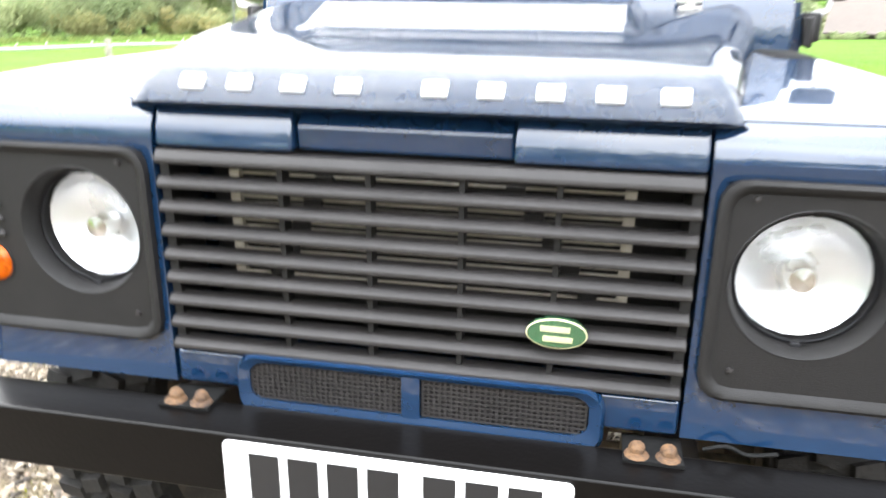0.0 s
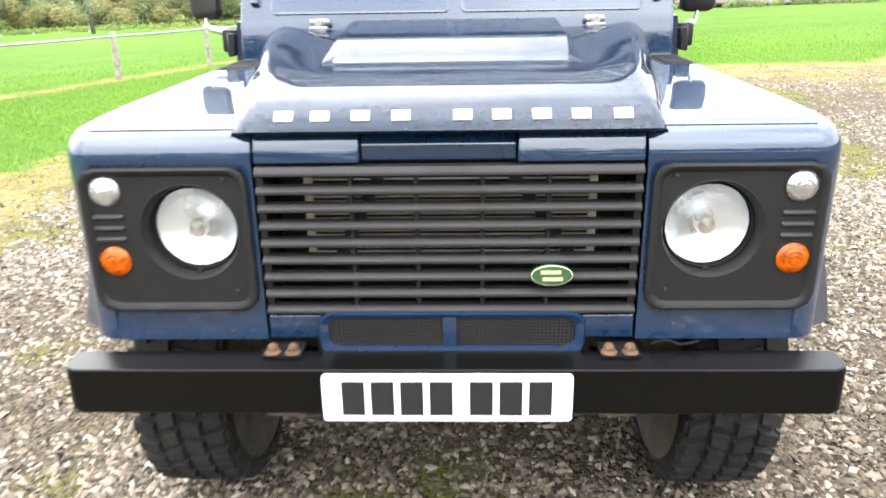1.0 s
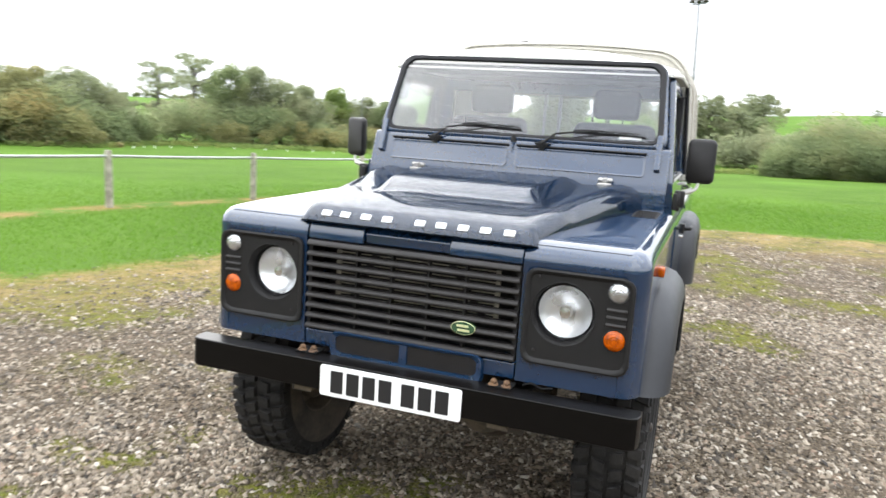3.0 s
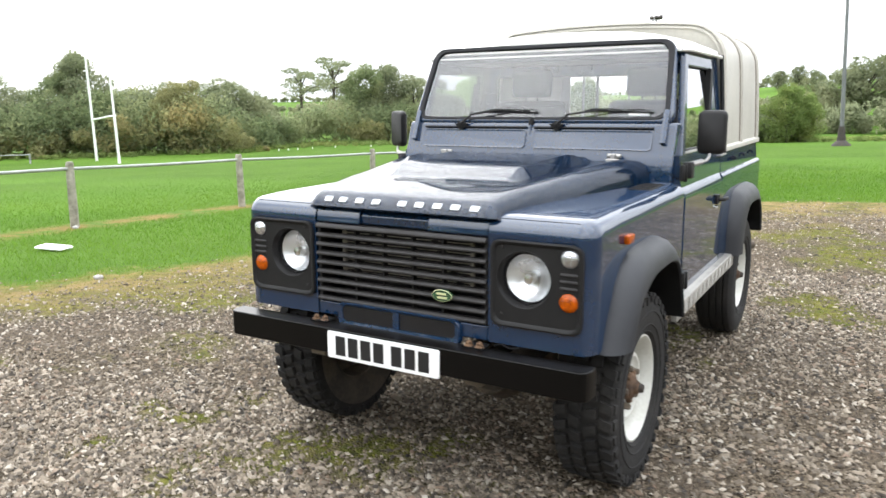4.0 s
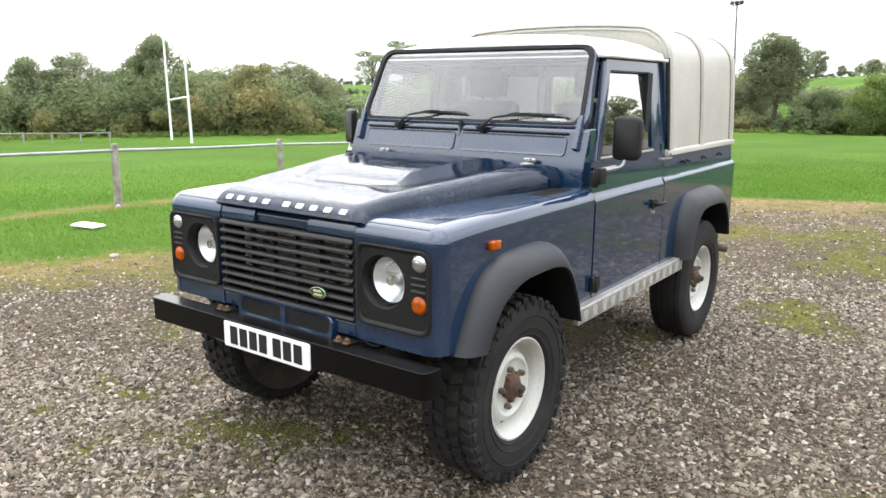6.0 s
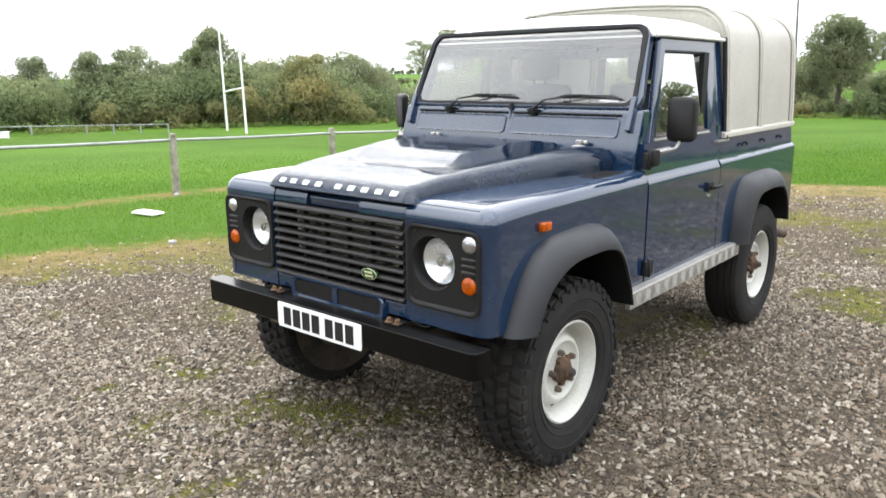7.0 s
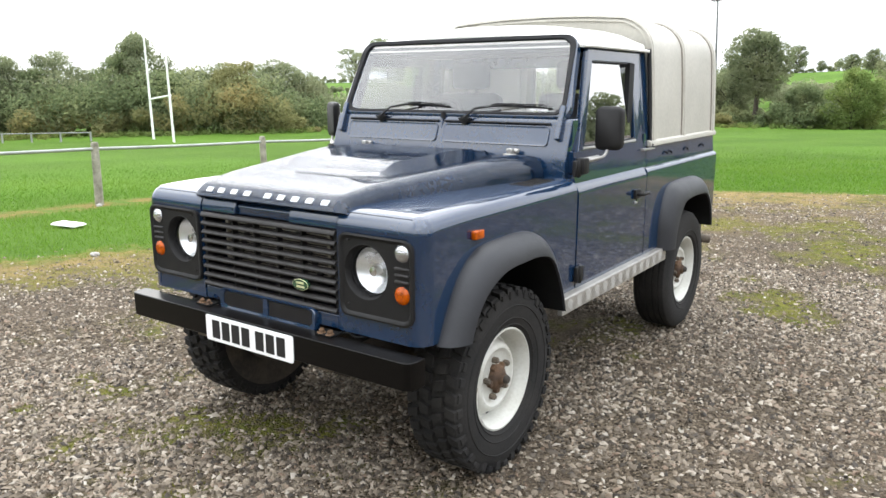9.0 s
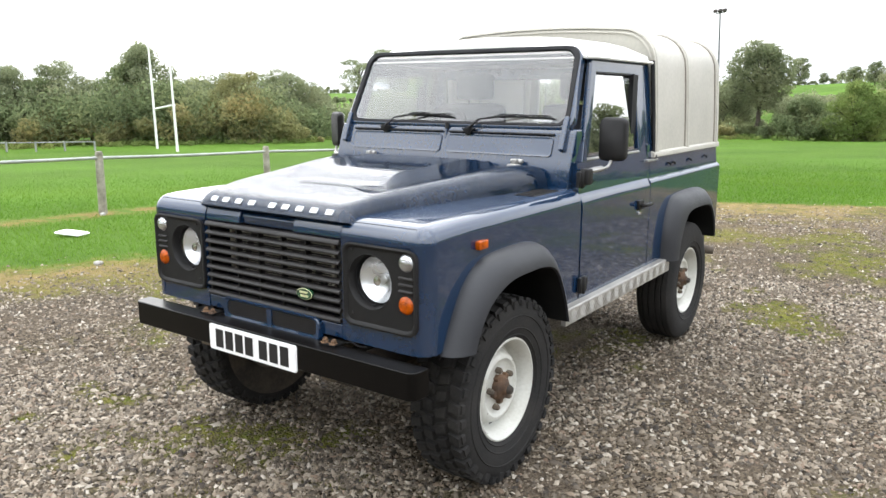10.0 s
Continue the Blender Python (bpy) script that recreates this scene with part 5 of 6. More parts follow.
ch = one("chassis", chassis, CHASSIS)
for y, dx in ((0.665, 0.18), (3.027, 0.12)):
    def axle(bm, y=y, dx=dx):
        tube(bm, [(-0.66, y, 0.391), (0.66, y, 0.391)], 0.042, 12)
        lathe(bm, [(0.02, -0.17), (0.10, -0.14), (0.15, -0.05), (0.155, 0.0), (0.15, 0.05), (0.10, 0.13), (0.05, 0.16)], (dx, y, 0.391), "y", 20)
        for s in (1, -1):
            lathe(bm, [(0.05, 0.52), (0.12, 0.56), (0.135, 0.62), (0.15, 0.64), (0.15, 0.66), (0.05, 0.67)], (0, y, 0.391), "x", 18, s)
            tube(bm, [(s * 0.40, y, 0.41), (s * 0.42, y, 0.92)], 0.045, 10)
    one("axle", axle, MUD, ch, "mud-covered axle")
one("steering_rod", lambda bm: tube(bm, [(-0.60, 0.50, 0.40), (0.60, 0.50, 0.40)], 0.018, 8), MUD, ch)
one("exhaust_pipe", lambda bm: tube(bm, [(0.60, 3.30, 0.56), (0.70, 3.55, 0.515), (0.80, 3.63, 0.495)], 0.030, 12), MUD, ch, "brown rusty exhaust tail pipe")
for s in (1, -1):
    one("rear_lamp", lambda bm, s=s: lathe(bm, [(0.0001, 3.690), (0.03, 3.686), (0.036, 3.655)], (s * 0.69, 0, 0.98), "y", 16), AMBER, truck, "round rear lamp")

# cab interior
def dash(bm):
    prism(bm, [(1.44, 1.10), (1.44, 1.40), (1.52, 1.41), (1.64, 1.36), (1.67, 1.28), (1.60, 1.10)], "x", -0.72, 0.72)
    prism(bm, [(1.60, 1.36), (1.60, 1.42), (1.70, 1.40), (1.70, 1.33)], "x", -0.52, -0.20)
    soften(bm, 0.015, 2)


one("dashboard", dash, GREY_PLASTIC, truck, "dark grey dashboard")
for s in (1, -1):
    def seat(bm, s=s):
        box(bm, s * 0.14, s * 0.60, 1.72, 2.18, 0.86, 1.02)
        vs = box(bm, s * 0.14, s * 0.60, -0.06, 0.07, 0.0, 0.58)
        bmesh.ops.transform(bm, matrix=Matrix.Translation((0, 2.10, 0.98)) @ Matrix.Rotation(radians(-9), 4, "X"), verts=vs)
        soften(bm, 0.05, 3)
    st = one("seat", seat, SEAT_CLOTH, truck, "dark cloth seat with headrest")
    def rest(bm, s=s):
        box(bm, s * 0.37 - 0.13, s * 0.37 + 0.13, 2.16, 2.25, 1.575, 1.74)
        soften(bm, 0.035, 3)
        tube(bm, [(s * 0.33, 2.2, 1.5), (s * 0.33, 2.2, 1.6)], 0.006, 6)
        tube(bm, [(s * 0.41, 2.2, 1.5), (s * 0.41, 2.2, 1.6)], 0.006, 6)
    one("headrest", rest, SEAT_CLOTH, st)


def wheel_rim(bm):
    n = 36
    rings = []
    m = Matrix.Translation((-0.36, 1.74, 1.40)) @ Matrix.Rotation(radians(38), 4, "X")
    for k in range(n + 1):
        a = 2 * math.pi * k / n
        c = Vector((0.195 * math.cos(a), 0.195 * math.sin(a), 0))
        rings.append([m @ (c + 0.014 * (math.cos(b) * c.normalized() + math.sin(b) * Vector((0, 0, 1)))) for b in [2 * math.pi * j / 8 for j in range(8)]])
    loft(bm, rings, True, False)
    tube(bm, [m @ Vector((-0.19, 0, 0)), m @ Vector((0.19, 0, 0))], 0.018, 8)
    tube(bm, [m @ Vector((0, 0, 0.0)), m @ Vector((0, 0, -0.25))], 0.03, 8)


one("steering_wheel", wheel_rim, SEAL, truck, "black steering wheel")


def lining(bm):
    prism(bm, [(1.600, 1.768), (2.26, 1.768), (2.26, 1.780), (1.600, 1.780)], "x", -0.655, 0.655)


one("headlining", lining, HEADLINING, truck, "grey headlining")
# black sheet added before the headlining, its colour standing in for shade there
one("header_shade", lambda bm: prism(bm, [(1.536, 1.806), (1.552, 1.778), (1.600, 1.760), (1.640, 1.760), (1.640, 1.800)], "x", -0.655, 0.655), SEAL, truck)
one("cab_floor", lambda bm: box(bm, -0.73, 0.73, 1.44, 2.26, 0.64, 0.86), INTERIOR)

# ---- fence, goal, masts and other things in the field ----
def gz(x, y):
    return float(ground_z(x, y))


fence = thing("field_fence", (FENCE[3][0], FENCE[3][1], gz(*FENCE[3])), "weathered timber post fence with one galvanised rail beside the gravel", "fence")
org = Vector(fence.location)
rnd = random.Random(5)
for i, (x, y) in enumerate(FENCE):
    def post(bm, x=x, y=y):
        z = gz(x, y)
        lx, ly = rnd.uniform(-0.02, 0.02), rnd.uniform(-0.02, 0.02)
        rings = []
        for k, (h, r) in enumerate(((-0.25, 0.068), (0.3, 0.066), (0.7, 0.063), (0.98, 0.060), (1.01, 0.046))):
            rings.append([(x - org.x + r * math.cos(a + 0.2 * i) * (1 + 0.05 * rnd.random()) + lx * h, y - org.y + r * math.sin(a + 0.2 * i) + ly * h, z - org.z + h)
                          for a in [2 * math.pi * j / 10 for j in range(10)]])
        loft(bm, rings)
    one("post", post, WOOD, fence)
for (ax, ay), (bx, by) in zip(FENCE, FENCE[1:]):
    def rail(bm, ax=ax, ay=ay, bx=bx, by=by):
        p = [(ax + (bx - ax) * k / 4 - org.x, ay + (by - ay) * k / 4 - org.y, (gz(ax, ay) * (4 - k) + gz(bx, by) * k) / 4 - org.z + 0.905 - 0.012 * math.sin(math.pi * k / 4)) for k in range(5)]
        tube(bm, p, 0.026, 10)
    one("rail", rail, GALV, fence)

goal = thing("rugby_goal", (-38.6, 26.3, gz(-38.6, 26.3)), "tall white rugby goal posts standing on the pitch", "goal posts")
for x, y, tall in ((-41.9, 27.9, 6.6), (-37.2, 26.1, 5.05)):
    def up(bm, x=x, y=y, tall=tall):
        z = gz(x, y) - goal.location.z
        tube(bm, [(x - goal.location.x, y - goal.location.y, z - 0.2), (x - goal.location.x - 0.12, y - goal.location.y - 0.05, z + tall)], 0.085, 12, 0.06)
    one("upright", up, POST_WHITE, goal)
one("crossbar", lambda bm: tube(bm, [(x - goal.location.x, y - goal.location.y, gz(x, y) - goal.location.z + h) for x, y, h in ((-41.9, 27.9, 2.60), (-37.2, 26.1, 2.78))], 0.06, 10), POST_WHITE, goal)

low = thing("low_rail_fence", (-45, 22.5, gz(-45, 22.5)), "low white rail fence at the far side of the pitch", "fence")
lp = [(-53.8, 11.6), (-51.2, 14.9), (-48.7, 18.0), (-46.5, 20.5), (-45.45, 21.75), (-44.45, 23.05), (-43.35, 24.4)]
for x, y in lp:
    one("post", lambda bm, x=x, y=y: box(bm, x - low.location.x - 0.045, x - low.location.x + 0.045, y - low.location.y - 0.045, y - low.location.y + 0.045, gz(x, y) - low.location.z - 0.1, gz(x, y) - low.location.z + 0.62), GALV, low)
for a, b in zip(lp, lp[1:]):
    one("rail", lambda bm, a=a, b=b: tube(bm, [(x - low.location.x, y - low.location.y, gz(x, y) - low.location.z + 0.56) for x, y in (a, b)], 0.028, 8), GALV, low)


def mast(x, y, h):
    z = gz(x, y)
    m = thing("floodlight_mast", (x, y, z), "tall slim grey floodlight mast with dark base", "floodlight", "floodlight masts")
    one("pole", lambda bm: tube(bm, [(0, 0, 0), (0, 0, h)], 0.13, 12, 0.085), MAST_GREY, m)
    def foot(bm):
        lathe(bm, [(0.0001, 1.25), (0.16, 1.24), (0.20, 1.0), (0.26, 0.35), (0.55, 0.1), (0.6, -0.1)], (0, 0, 0), "z", 12)
    one("base_padding", foot, CHASSIS, m)
    one("crossarm", lambda bm: tube(bm, [(-0.45, 0, h - 0.12), (0.5, 0, h - 0.05)], 0.05, 8), MAST_GREY, m)
    m.rotation_euler = (0, radians(-2.4), 0)
    for dx in (-0.42, 0.02, 0.45):
        def lampbox(bm, dx=dx):
            vs = box(bm, -0.19, 0.19, -0.12, 0.12, -0.15, 0.15)
            bmesh.ops.transform(bm, matrix=Matrix.Translation((dx, -0.1, h + 0.12)) @ Matrix.Rotation(radians(-35), 4, "X"), verts=vs)
            soften(bm, 0.04, 2)
        one("floodlight", lampbox, CHASSIS, m)


for x, y, h in ((-18.45, 73.7, 11.4), (-0.95, 52.0, 11.5)):
    mast(x, y, h)


pole = thing("flag_pole", (-26.7, 53.6, gz(-26.7, 53.6)), "slim dark pole standing at the pitch edge", "pole")
one("shaft", lambda bm: tube(bm, [(0, 0, -0.1), (0.04, 0, 5.7)], 0.055, 10, 0.04), MAST_GREY, pole)
one("base_padding", lambda bm: lathe(bm, [(0.0001, 1.45), (0.09, 1.40), (0.12, 0.8), (0.15, -0.1)], (0, 0, 0), "z", 12), CHASSIS, pole)


def peg(bm):
    lathe(bm, [(0.0001, 0.16), (0.025, 0.15), (0.032, 0.10), (0.042, 0.02), (0.046, -0.05)], (0, 0, 0), "z", 10)


first_peg = None
for az, d in ((-42.3, 58), (-41.6, 58.5), (-40.9, 59), (-39.8, 60), (-38.1, 61), (-35.4, 62), (-33.2, 63), (-31.6, 63), (-29.7, 64), (-28.2, 64), (-26.4, 65)):
    x, y = 0.67 + d * math.sin(radians(az)), -2.05 + d * math.cos(radians(az))
    m = pose(x, y, gz(x, y))
    if first_peg is None:
        first_peg = solo("marker_peg", peg, POST_WHITE, "small white marker peg at the pitch's far edge", "peg", "pitch markers", at=m)
    else:
        copy_thing(first_peg, m)


def board(bm):
    loft(bm, [[(x, y, z) for x, y in rrect(-0.215, 0.215, -0.105, 0.105, 0.03, 3)] for z in (0.0, 0.012)])
    loft(bm, [[(x, y, z) for x, y in rrect(-0.20, 0.20, -0.09, 0.09, 0.03, 3)] for z in (0.012, 0.022)])


solo("white_board", board, BOARD_WHITE, "white plastic board lying flat on the grass", "board", at=pose(-7.08, 3.08, gz(-7.08, 3.08) + 0.035, 2, 1, 12))


def rock(seed):
    def build(bm):
        bmesh.ops.create_icosphere(bm, subdivisions=2, radius=1.0)
        for v in bm.verts:
            v.co *= 1 + 0.28 * noise.noise(v.co * 1.6 + Vector((seed * 3.1, 0, 0)))
            v.co.z *= 0.62
    return build


STONE_PALE = mat("pale_stone", (0.42, 0.40, 0.37), 0.85, 0.0, 0.35, 9, 60, 0.6, 40)
for k, (x, y, r) in enumerate(((-4.88, 2.15, 0.045), (-8.95, 4.6, 0.05))):
    bm = bmesh.new()
    rock(k)(bm)
    solo("stone", bm, STONE_PALE, "pale loose stone lying at the grass edge", "stone", "loose stones", at=pose(x, y, gz(x, y) + r * 0.35, 0, 0, 50 * k) @ Matrix.Scale(r, 4), sharp=60)

wall_at = (-46.9, 14.1)


def white_wall(bm):
    box(bm, -1.9, 1.9, -0.08, 0.08, -0.3, 0.34)
    box(bm, -1.95, 1.95, -0.11, 0.11, 0.34, 0.39)
    soften(bm, 0.01, 1)


solo("white_wall", white_wall, BOARD_WHITE, "low white wall at the far side of the pitch", "wall", at=pose(wall_at[0], wall_at[1], gz(*wall_at), 0, 0, 50))

# barn
barn = thing("barn", (21.6, 55.65, gz(21.6, 55.65)), "long low barn with a brown sheeted roof behind scrub", "barn")
BW, BL, BE, BR = 3.2, 5.8, 0.5, 2.55


def barn_walls(bm):
    box(bm, -BL, BL, -BW, BW, -0.5, BE)
    for s in (-1, 1):
        prism(bm, [(-BW, BE), (BW, BE), (0, BR - 0.15)], "x", s * BL, s * (BL - 0.2))


one("wall", barn_walls, BARK, barn)
for s in (-1, 1):
    def slope(bm, s=s):
        n = 120
        rows = []
        for k in range(n + 1):
            x = -BL - 0.3 + (2 * BL + 0.6) * k / n
            h = 0.04 * (k % 2)
            rows.append([(x, s * (BW + 0.4), BE - 0.25 + h), (x, 0, BR + h), (x, 0, BR - 0.1 + h), (x, s * (BW + 0.4), BE - 0.35 + h)])
        loft(bm, rows)
    one("roof", slope, ROOF_BROWN, barn, "brown corrugated roof", 20)
barn.rotation_euler = (0, 0, radians(-19))


# ---- trees, scrub and hedges ----
def leaf_cloud(rng, centres, radii, count, size, squash=1.0, shell=0.55):
    """Small four-cornered leaves scattered through lobes, denser to the outside."""
    n = len(centres) * count
    d = rng.normal(size=(n, 3))
    d /= np.linalg.norm(d, axis=1)[:, None]
    rad = (shell + (1 - shell) * rng.random(n) ** 0.7) * (0.85 + 0.35 * rng.random(n))
    c, r = np.repeat(centres, count, 0), np.repeat(radii, count, 0)
    p = c + d * r * rad[:, None]
    u = rng.normal(size=(n, 3))
    u /= np.linalg.norm(u, axis=1)[:, None]
    v = np.cross(u, d + 0.6 * rng.normal(size=(n, 3)))
    v /= np.linalg.norm(v, axis=1)[:, None] + 1e-9
    s = (size * (0.6 + 0.9 * rng.random(n)))[:, None]
    return np.stack([p - u * s - v * s * 0.45, p + u * s - v * s * 0.45, p + v * s * 0.9], 1)


def tree(seed, h, w, lobes, leaf, trunk_part=0.3, per=190, size=0.15, flat=0.8):
    """A tapered trunk with limbs and a crown of many lobes of leaves."""
    rng = np.random.default_rng(seed)
    t = thing("tree", (0, 0, 0), "", "tree")
    bm = bmesh.new()
    zt = h * (trunk_part + 0.35)
    bend = rng.normal(size=2) * 0.03 * h
    tube(bm, [(0, 0, -0.3), (bend[0] * 0.3, bend[1] * 0.3, h * trunk_part * 0.6), (bend[0], bend[1], zt)], 0.035 * h, 8, 0.012 * h)
    cs, rs = [], []
    for k in range(lobes):
        a = 2.4 * k + rng.random() * 0.8
        f = (k + 0.5) / lobes
        z = h * (trunk_part + 0.08 + (0.86 - trunk_part) * f)
        out = w * 0.5 * math.sin(math.pi * min(1, 0.20 + 0.64 * f)) * (0.30 + 0.60 * rng.random())
        c = np.array([math.cos(a) * out, math.sin(a) * out, z])
        cs.append(c)
        rs.append(np.array([1, 1, flat]) * (0.16 + 0.10 * rng.random()) * w * (1.05 - 0.35 * f))
        z0 = min(zt, h * trunk_part + (z - h * trunk_part) * 0.45)
        tube(bm, [(bend[0] * z0 / zt, bend[1] * z0 / zt, z0), tuple(c * 0.6 + np.array([0, 0, z0 * 0.4])), tuple(c)], 0.012 * h, 5, 0.003 * h)
    part("trunk", bm, BARK, t)
    me = from_arrays("crown", leaf_cloud(rng, np.array(cs), np.array(rs), per, size), 3, leaf)
    c = new("crown", me)
    c.parent = t
    return t


KINDS = [tree(11, 8.0, 6.4, 26, LEAF_DARK_HAZED, 0.10, 680, 0.09), tree(12, 8.0, 5.6, 24, LEAF_MID, 0.08, 680, 0.09), tree(13, 8.0, 7.0, 26, LEAF_BROWN, 0.06, 660, 0.09),
         tree(14, 8.0, 6.2, 18, LEAF_DARK_HAZED, 0.22, 620, 0.085), tree(15, 8.0, 6.2, 26, LEAF_LIGHT, 0.04, 680, 0.09), tree(16, 8.0, 6.6, 9, LEAF_DARK_HAZED, 0.48, 420, 0.085, 0.34), tree(17, 8.0, 5.4, 24, LEAF_DARK_HAZED, 0.30, 720, 0.085)]
# far off, the same crowns with fewer, larger sprays
FAR_KINDS = [tree(21, 8.0, 6.4, 22, LEAF_DARK_HAZED, 0.10, 240, 0.15), tree(22, 8.0, 5.6, 22, LEAF_MID, 0.08, 240, 0.15), tree(23, 8.0, 6.2, 18, LEAF_DARK_HAZED, 0.22, 240, 0.15)]
FAR_OF = {0: 0, 1: 1, 3: 2}
TONE = ["dark green broad", "mid green", "browning autumn", "dark open-crowned", "light green bushy", "thin sparse", "tall dark round-crowned"]
# bearing, distance, height, kind
TREES = [(-100, 61, 6.6, 1), (-100, 58, 7.0, 0), (-73, 61, 6.0, 1), (-69, 61, 6.0, 0), (-65.5, 60, 6.4, 0), (-64.0, 60, 5.8, 1), (-62.6, 61, 6.0, 3), (-60.6, 61, 6.2, 3), (-58.2, 60, 7.2, 1), (-57.1, 60, 8.5, 0), (-55.2, 58, 5.6, 1),
         (-53.3, 62, 5.6, 0), (-51.0, 61, 7.1, 3), (-50.2, 58, 5.4, 2), (-48.4, 62, 7.0, 3), (-46.8, 62, 7.5, 3), (-45.4, 63, 6.6, 3), (-44.0, 66, 4.6, 0), (-41.2, 95, 8.3, 5), (-38.7, 92, 9.2, 5), (-37.6, 92, 6.2, 0),
         (-36.2, 70, 8.6, 1), (-34.6, 72, 8.4, 0), (-32.6, 72, 8.4, 3), (-30.9, 74, 6.8, 0), (-28.6, 76, 6.0, 4), (-26.2, 76, 7.0, 3), (-24.4, 74, 6.2, 1), (-22.2, 74, 6.6, 3), (-19.5, 72, 7.0, 1),
         (-14.6, 96, 6.2, 0), (-13.4, 98, 5.8, 1), (-12.9, 73, 6.0, 0), (-11.2, 70, 8.3, 6), (-9.2, 74, 4.6, 3), (-9.8, 224, 9.4, 0), (-8.3, 224, 4.0, 0), (-8.6, 69, 4.2, 1), (-7.7, 68, 4.5, 1), (-6.6, 70, 4.0, 1), (-4.9, 66, 6.4, 4), (-3.7, 67, 5.4, 4), (-6.4, 190, 6.0, 0), (-5.2, 190, 7.0, 0), (-4.0, 150, 7.4, 0), (-3.2, 108, 7.0, 0), (-2.0, 105, 8.6, 0), (-0.6, 105, 8.4, 3),
         (1.4, 105, 8.6, 0), (2.6, 110, 8.4, 3), (9.9, 175, 3.6, 5), (11.1, 175, 4.4, 3), (12.4, 172, 3.0, 1), (14.0, 138, 4.4, 1), (15.1, 138, 5.6, 0), (16.4, 138, 8.0, 3), (17.3, 140, 5.4, 0), (18.3, 140, 5.4, 1), (19.5, 140, 7.0, 3), (20.6, 138, 6.0, 0), (22, 130, 8, 0), (23.0, 91, 11, 0), (25.0, 92, 8, 1), (27.2, 92, 7, 0), (29.4, 92, 8.5, 1), (31.5, 92, 8, 0), (34, 94, 9, 1)]
rnd = random.Random(9)
used = set()
for az, d, h, k in TREES:
    x, y = d * math.sin(radians(az)), d * math.cos(radians(az))
    m = pose(x, y, gz(x, y) - 0.1, 0, 0, rnd.uniform(0, 360)) @ Matrix.Diagonal((h / 8 * rnd.uniform(0.9, 1.15), h / 8 * rnd.uniform(0.9, 1.15), h / 8, 1))
    far = d > 90 and k in FAR_OF
    src = FAR_KINDS[FAR_OF[k]] if far else KINDS[k]
    if src.name in used:
        ob = copy_thing(src, m)
    else:
        ob = src
        ob.matrix_basis = m
        used.add(src.name)
    tagged(ob, TONE[k] + (" tree on the far hillside" if d > 90 else " tree in the field's edge"), "tree", "field trees")


def scrub(name, seed, rows, leaf, label, n, size, per):
    """A ragged belt of bushes: rows of (bearing, distance, height)."""
    rng = np.random.default_rng(seed)
    a, d, hh = (np.array(c, float) for c in zip(*rows))
    az = rng.uniform(a.min(), a.max(), n)
    h = np.interp(az, a, hh)
    dist = np.interp(az, a, d) + rng.uniform(-1.5, 3.0, n)
    h = h * np.array([1.0 + 0.24 * noise.noise((q * 0.8, seed * 1.7, 0.0)) + 0.10 * noise.noise((q * 2.9, seed * 1.7, 4.0)) for q in az])
    keep = h > 0.15
    az, h, dist = az[keep], h[keep], dist[keep]
    f = rng.random(len(az)) ** 0.8
    x, y = dist * np.sin(np.radians(az)), dist * np.cos(np.radians(az))
    r = np.clip(h * (0.24 + 0.16 * rng.random(len(az))), 0.25, 1.6)
    z = ground_z(x, y) + r * 0.5 + f * np.maximum(0, h * (0.8 + 0.35 * rng.random(len(az))) - 1.3 * r)
    me = from_arrays(name, leaf_cloud(rng, np.stack([x, y, z], 1), np.stack([r, r, r * 0.85], 1), per, size), 3, leaf)
    return tagged(new(name, me), label, "bushes", "", "stuff")


BELT = [(-90, 58, 4.2), (-66, 57, 3.7), (-60, 57, 4.2), (-55, 57, 4.5), (-50, 57, 4.4), (-46.5, 58, 4.2), (-44.5, 60, 2.6), (-42.5, 62, 2.3), (-40, 66, 4.0), (-34, 68, 4.4), (-30, 70, 3.8), (-27, 72, 2.0),
        (-22, 72, 4.2), (-16, 70, 3.6), (-13.5, 69, 2.2), (-10.5, 69, 1.2), (-9, 68, 2.8), (-7.5, 68, 2.6), (-5, 68, 2.0), (-3.8, 68, 0.0), (-0.5, 72, 0.0), (0.5, 74, 0.0), (3.8, 66, 0.0), (4.2, 66, 2.2), (5.2, 65, 3.6), (7.3, 64, 4.7), (8.5, 65, 5.0), (10.4, 64, 4.7), (12, 65, 4.7), (13.3, 66, 4.1), (13.9, 66, 3.0),
        (14, 70, 0.9), (24, 68, 0.9), (27, 68, 3.5), (40, 66, 4.0)]
scrub("bushes", 21, BELT, LEAF_MID, "ragged green scrub along the field's edge", 1000, 0.095, 190)
scrub("bushes", 22, [(a, d + 2.5, h * 1.05) for a, d, h in BELT], LEAF_DARK_HAZED, "dark scrub along the field's edge", 800, 0.11, 150)
scrub("bushes", 23, [(-66, 56, 2.2), (-57, 55.5, 2.4), (-50, 55, 3.6), (-46, 56, 2.4), (-44, 57, 0), (-39, 66, 0), (-38, 66, 2.4), (-30, 68, 2.4), (-20, 70, 2.0), (-15, 69, 1.5), (-14, 69, 0.0), (40, 69, 0)], LEAF_BROWN, "browning bushes along the field's edge", 450, 0.095, 180)
scrub("bushes", 24, [(4, 64, 1.8), (6, 63, 3.2), (12, 63, 3.6), (13.6, 62, 2.6), (14.0, 62, 0.0), (26, 67, 0.0)], LEAF_MID, "light green bushes and weeds below the barn", 300, 0.09, 180)
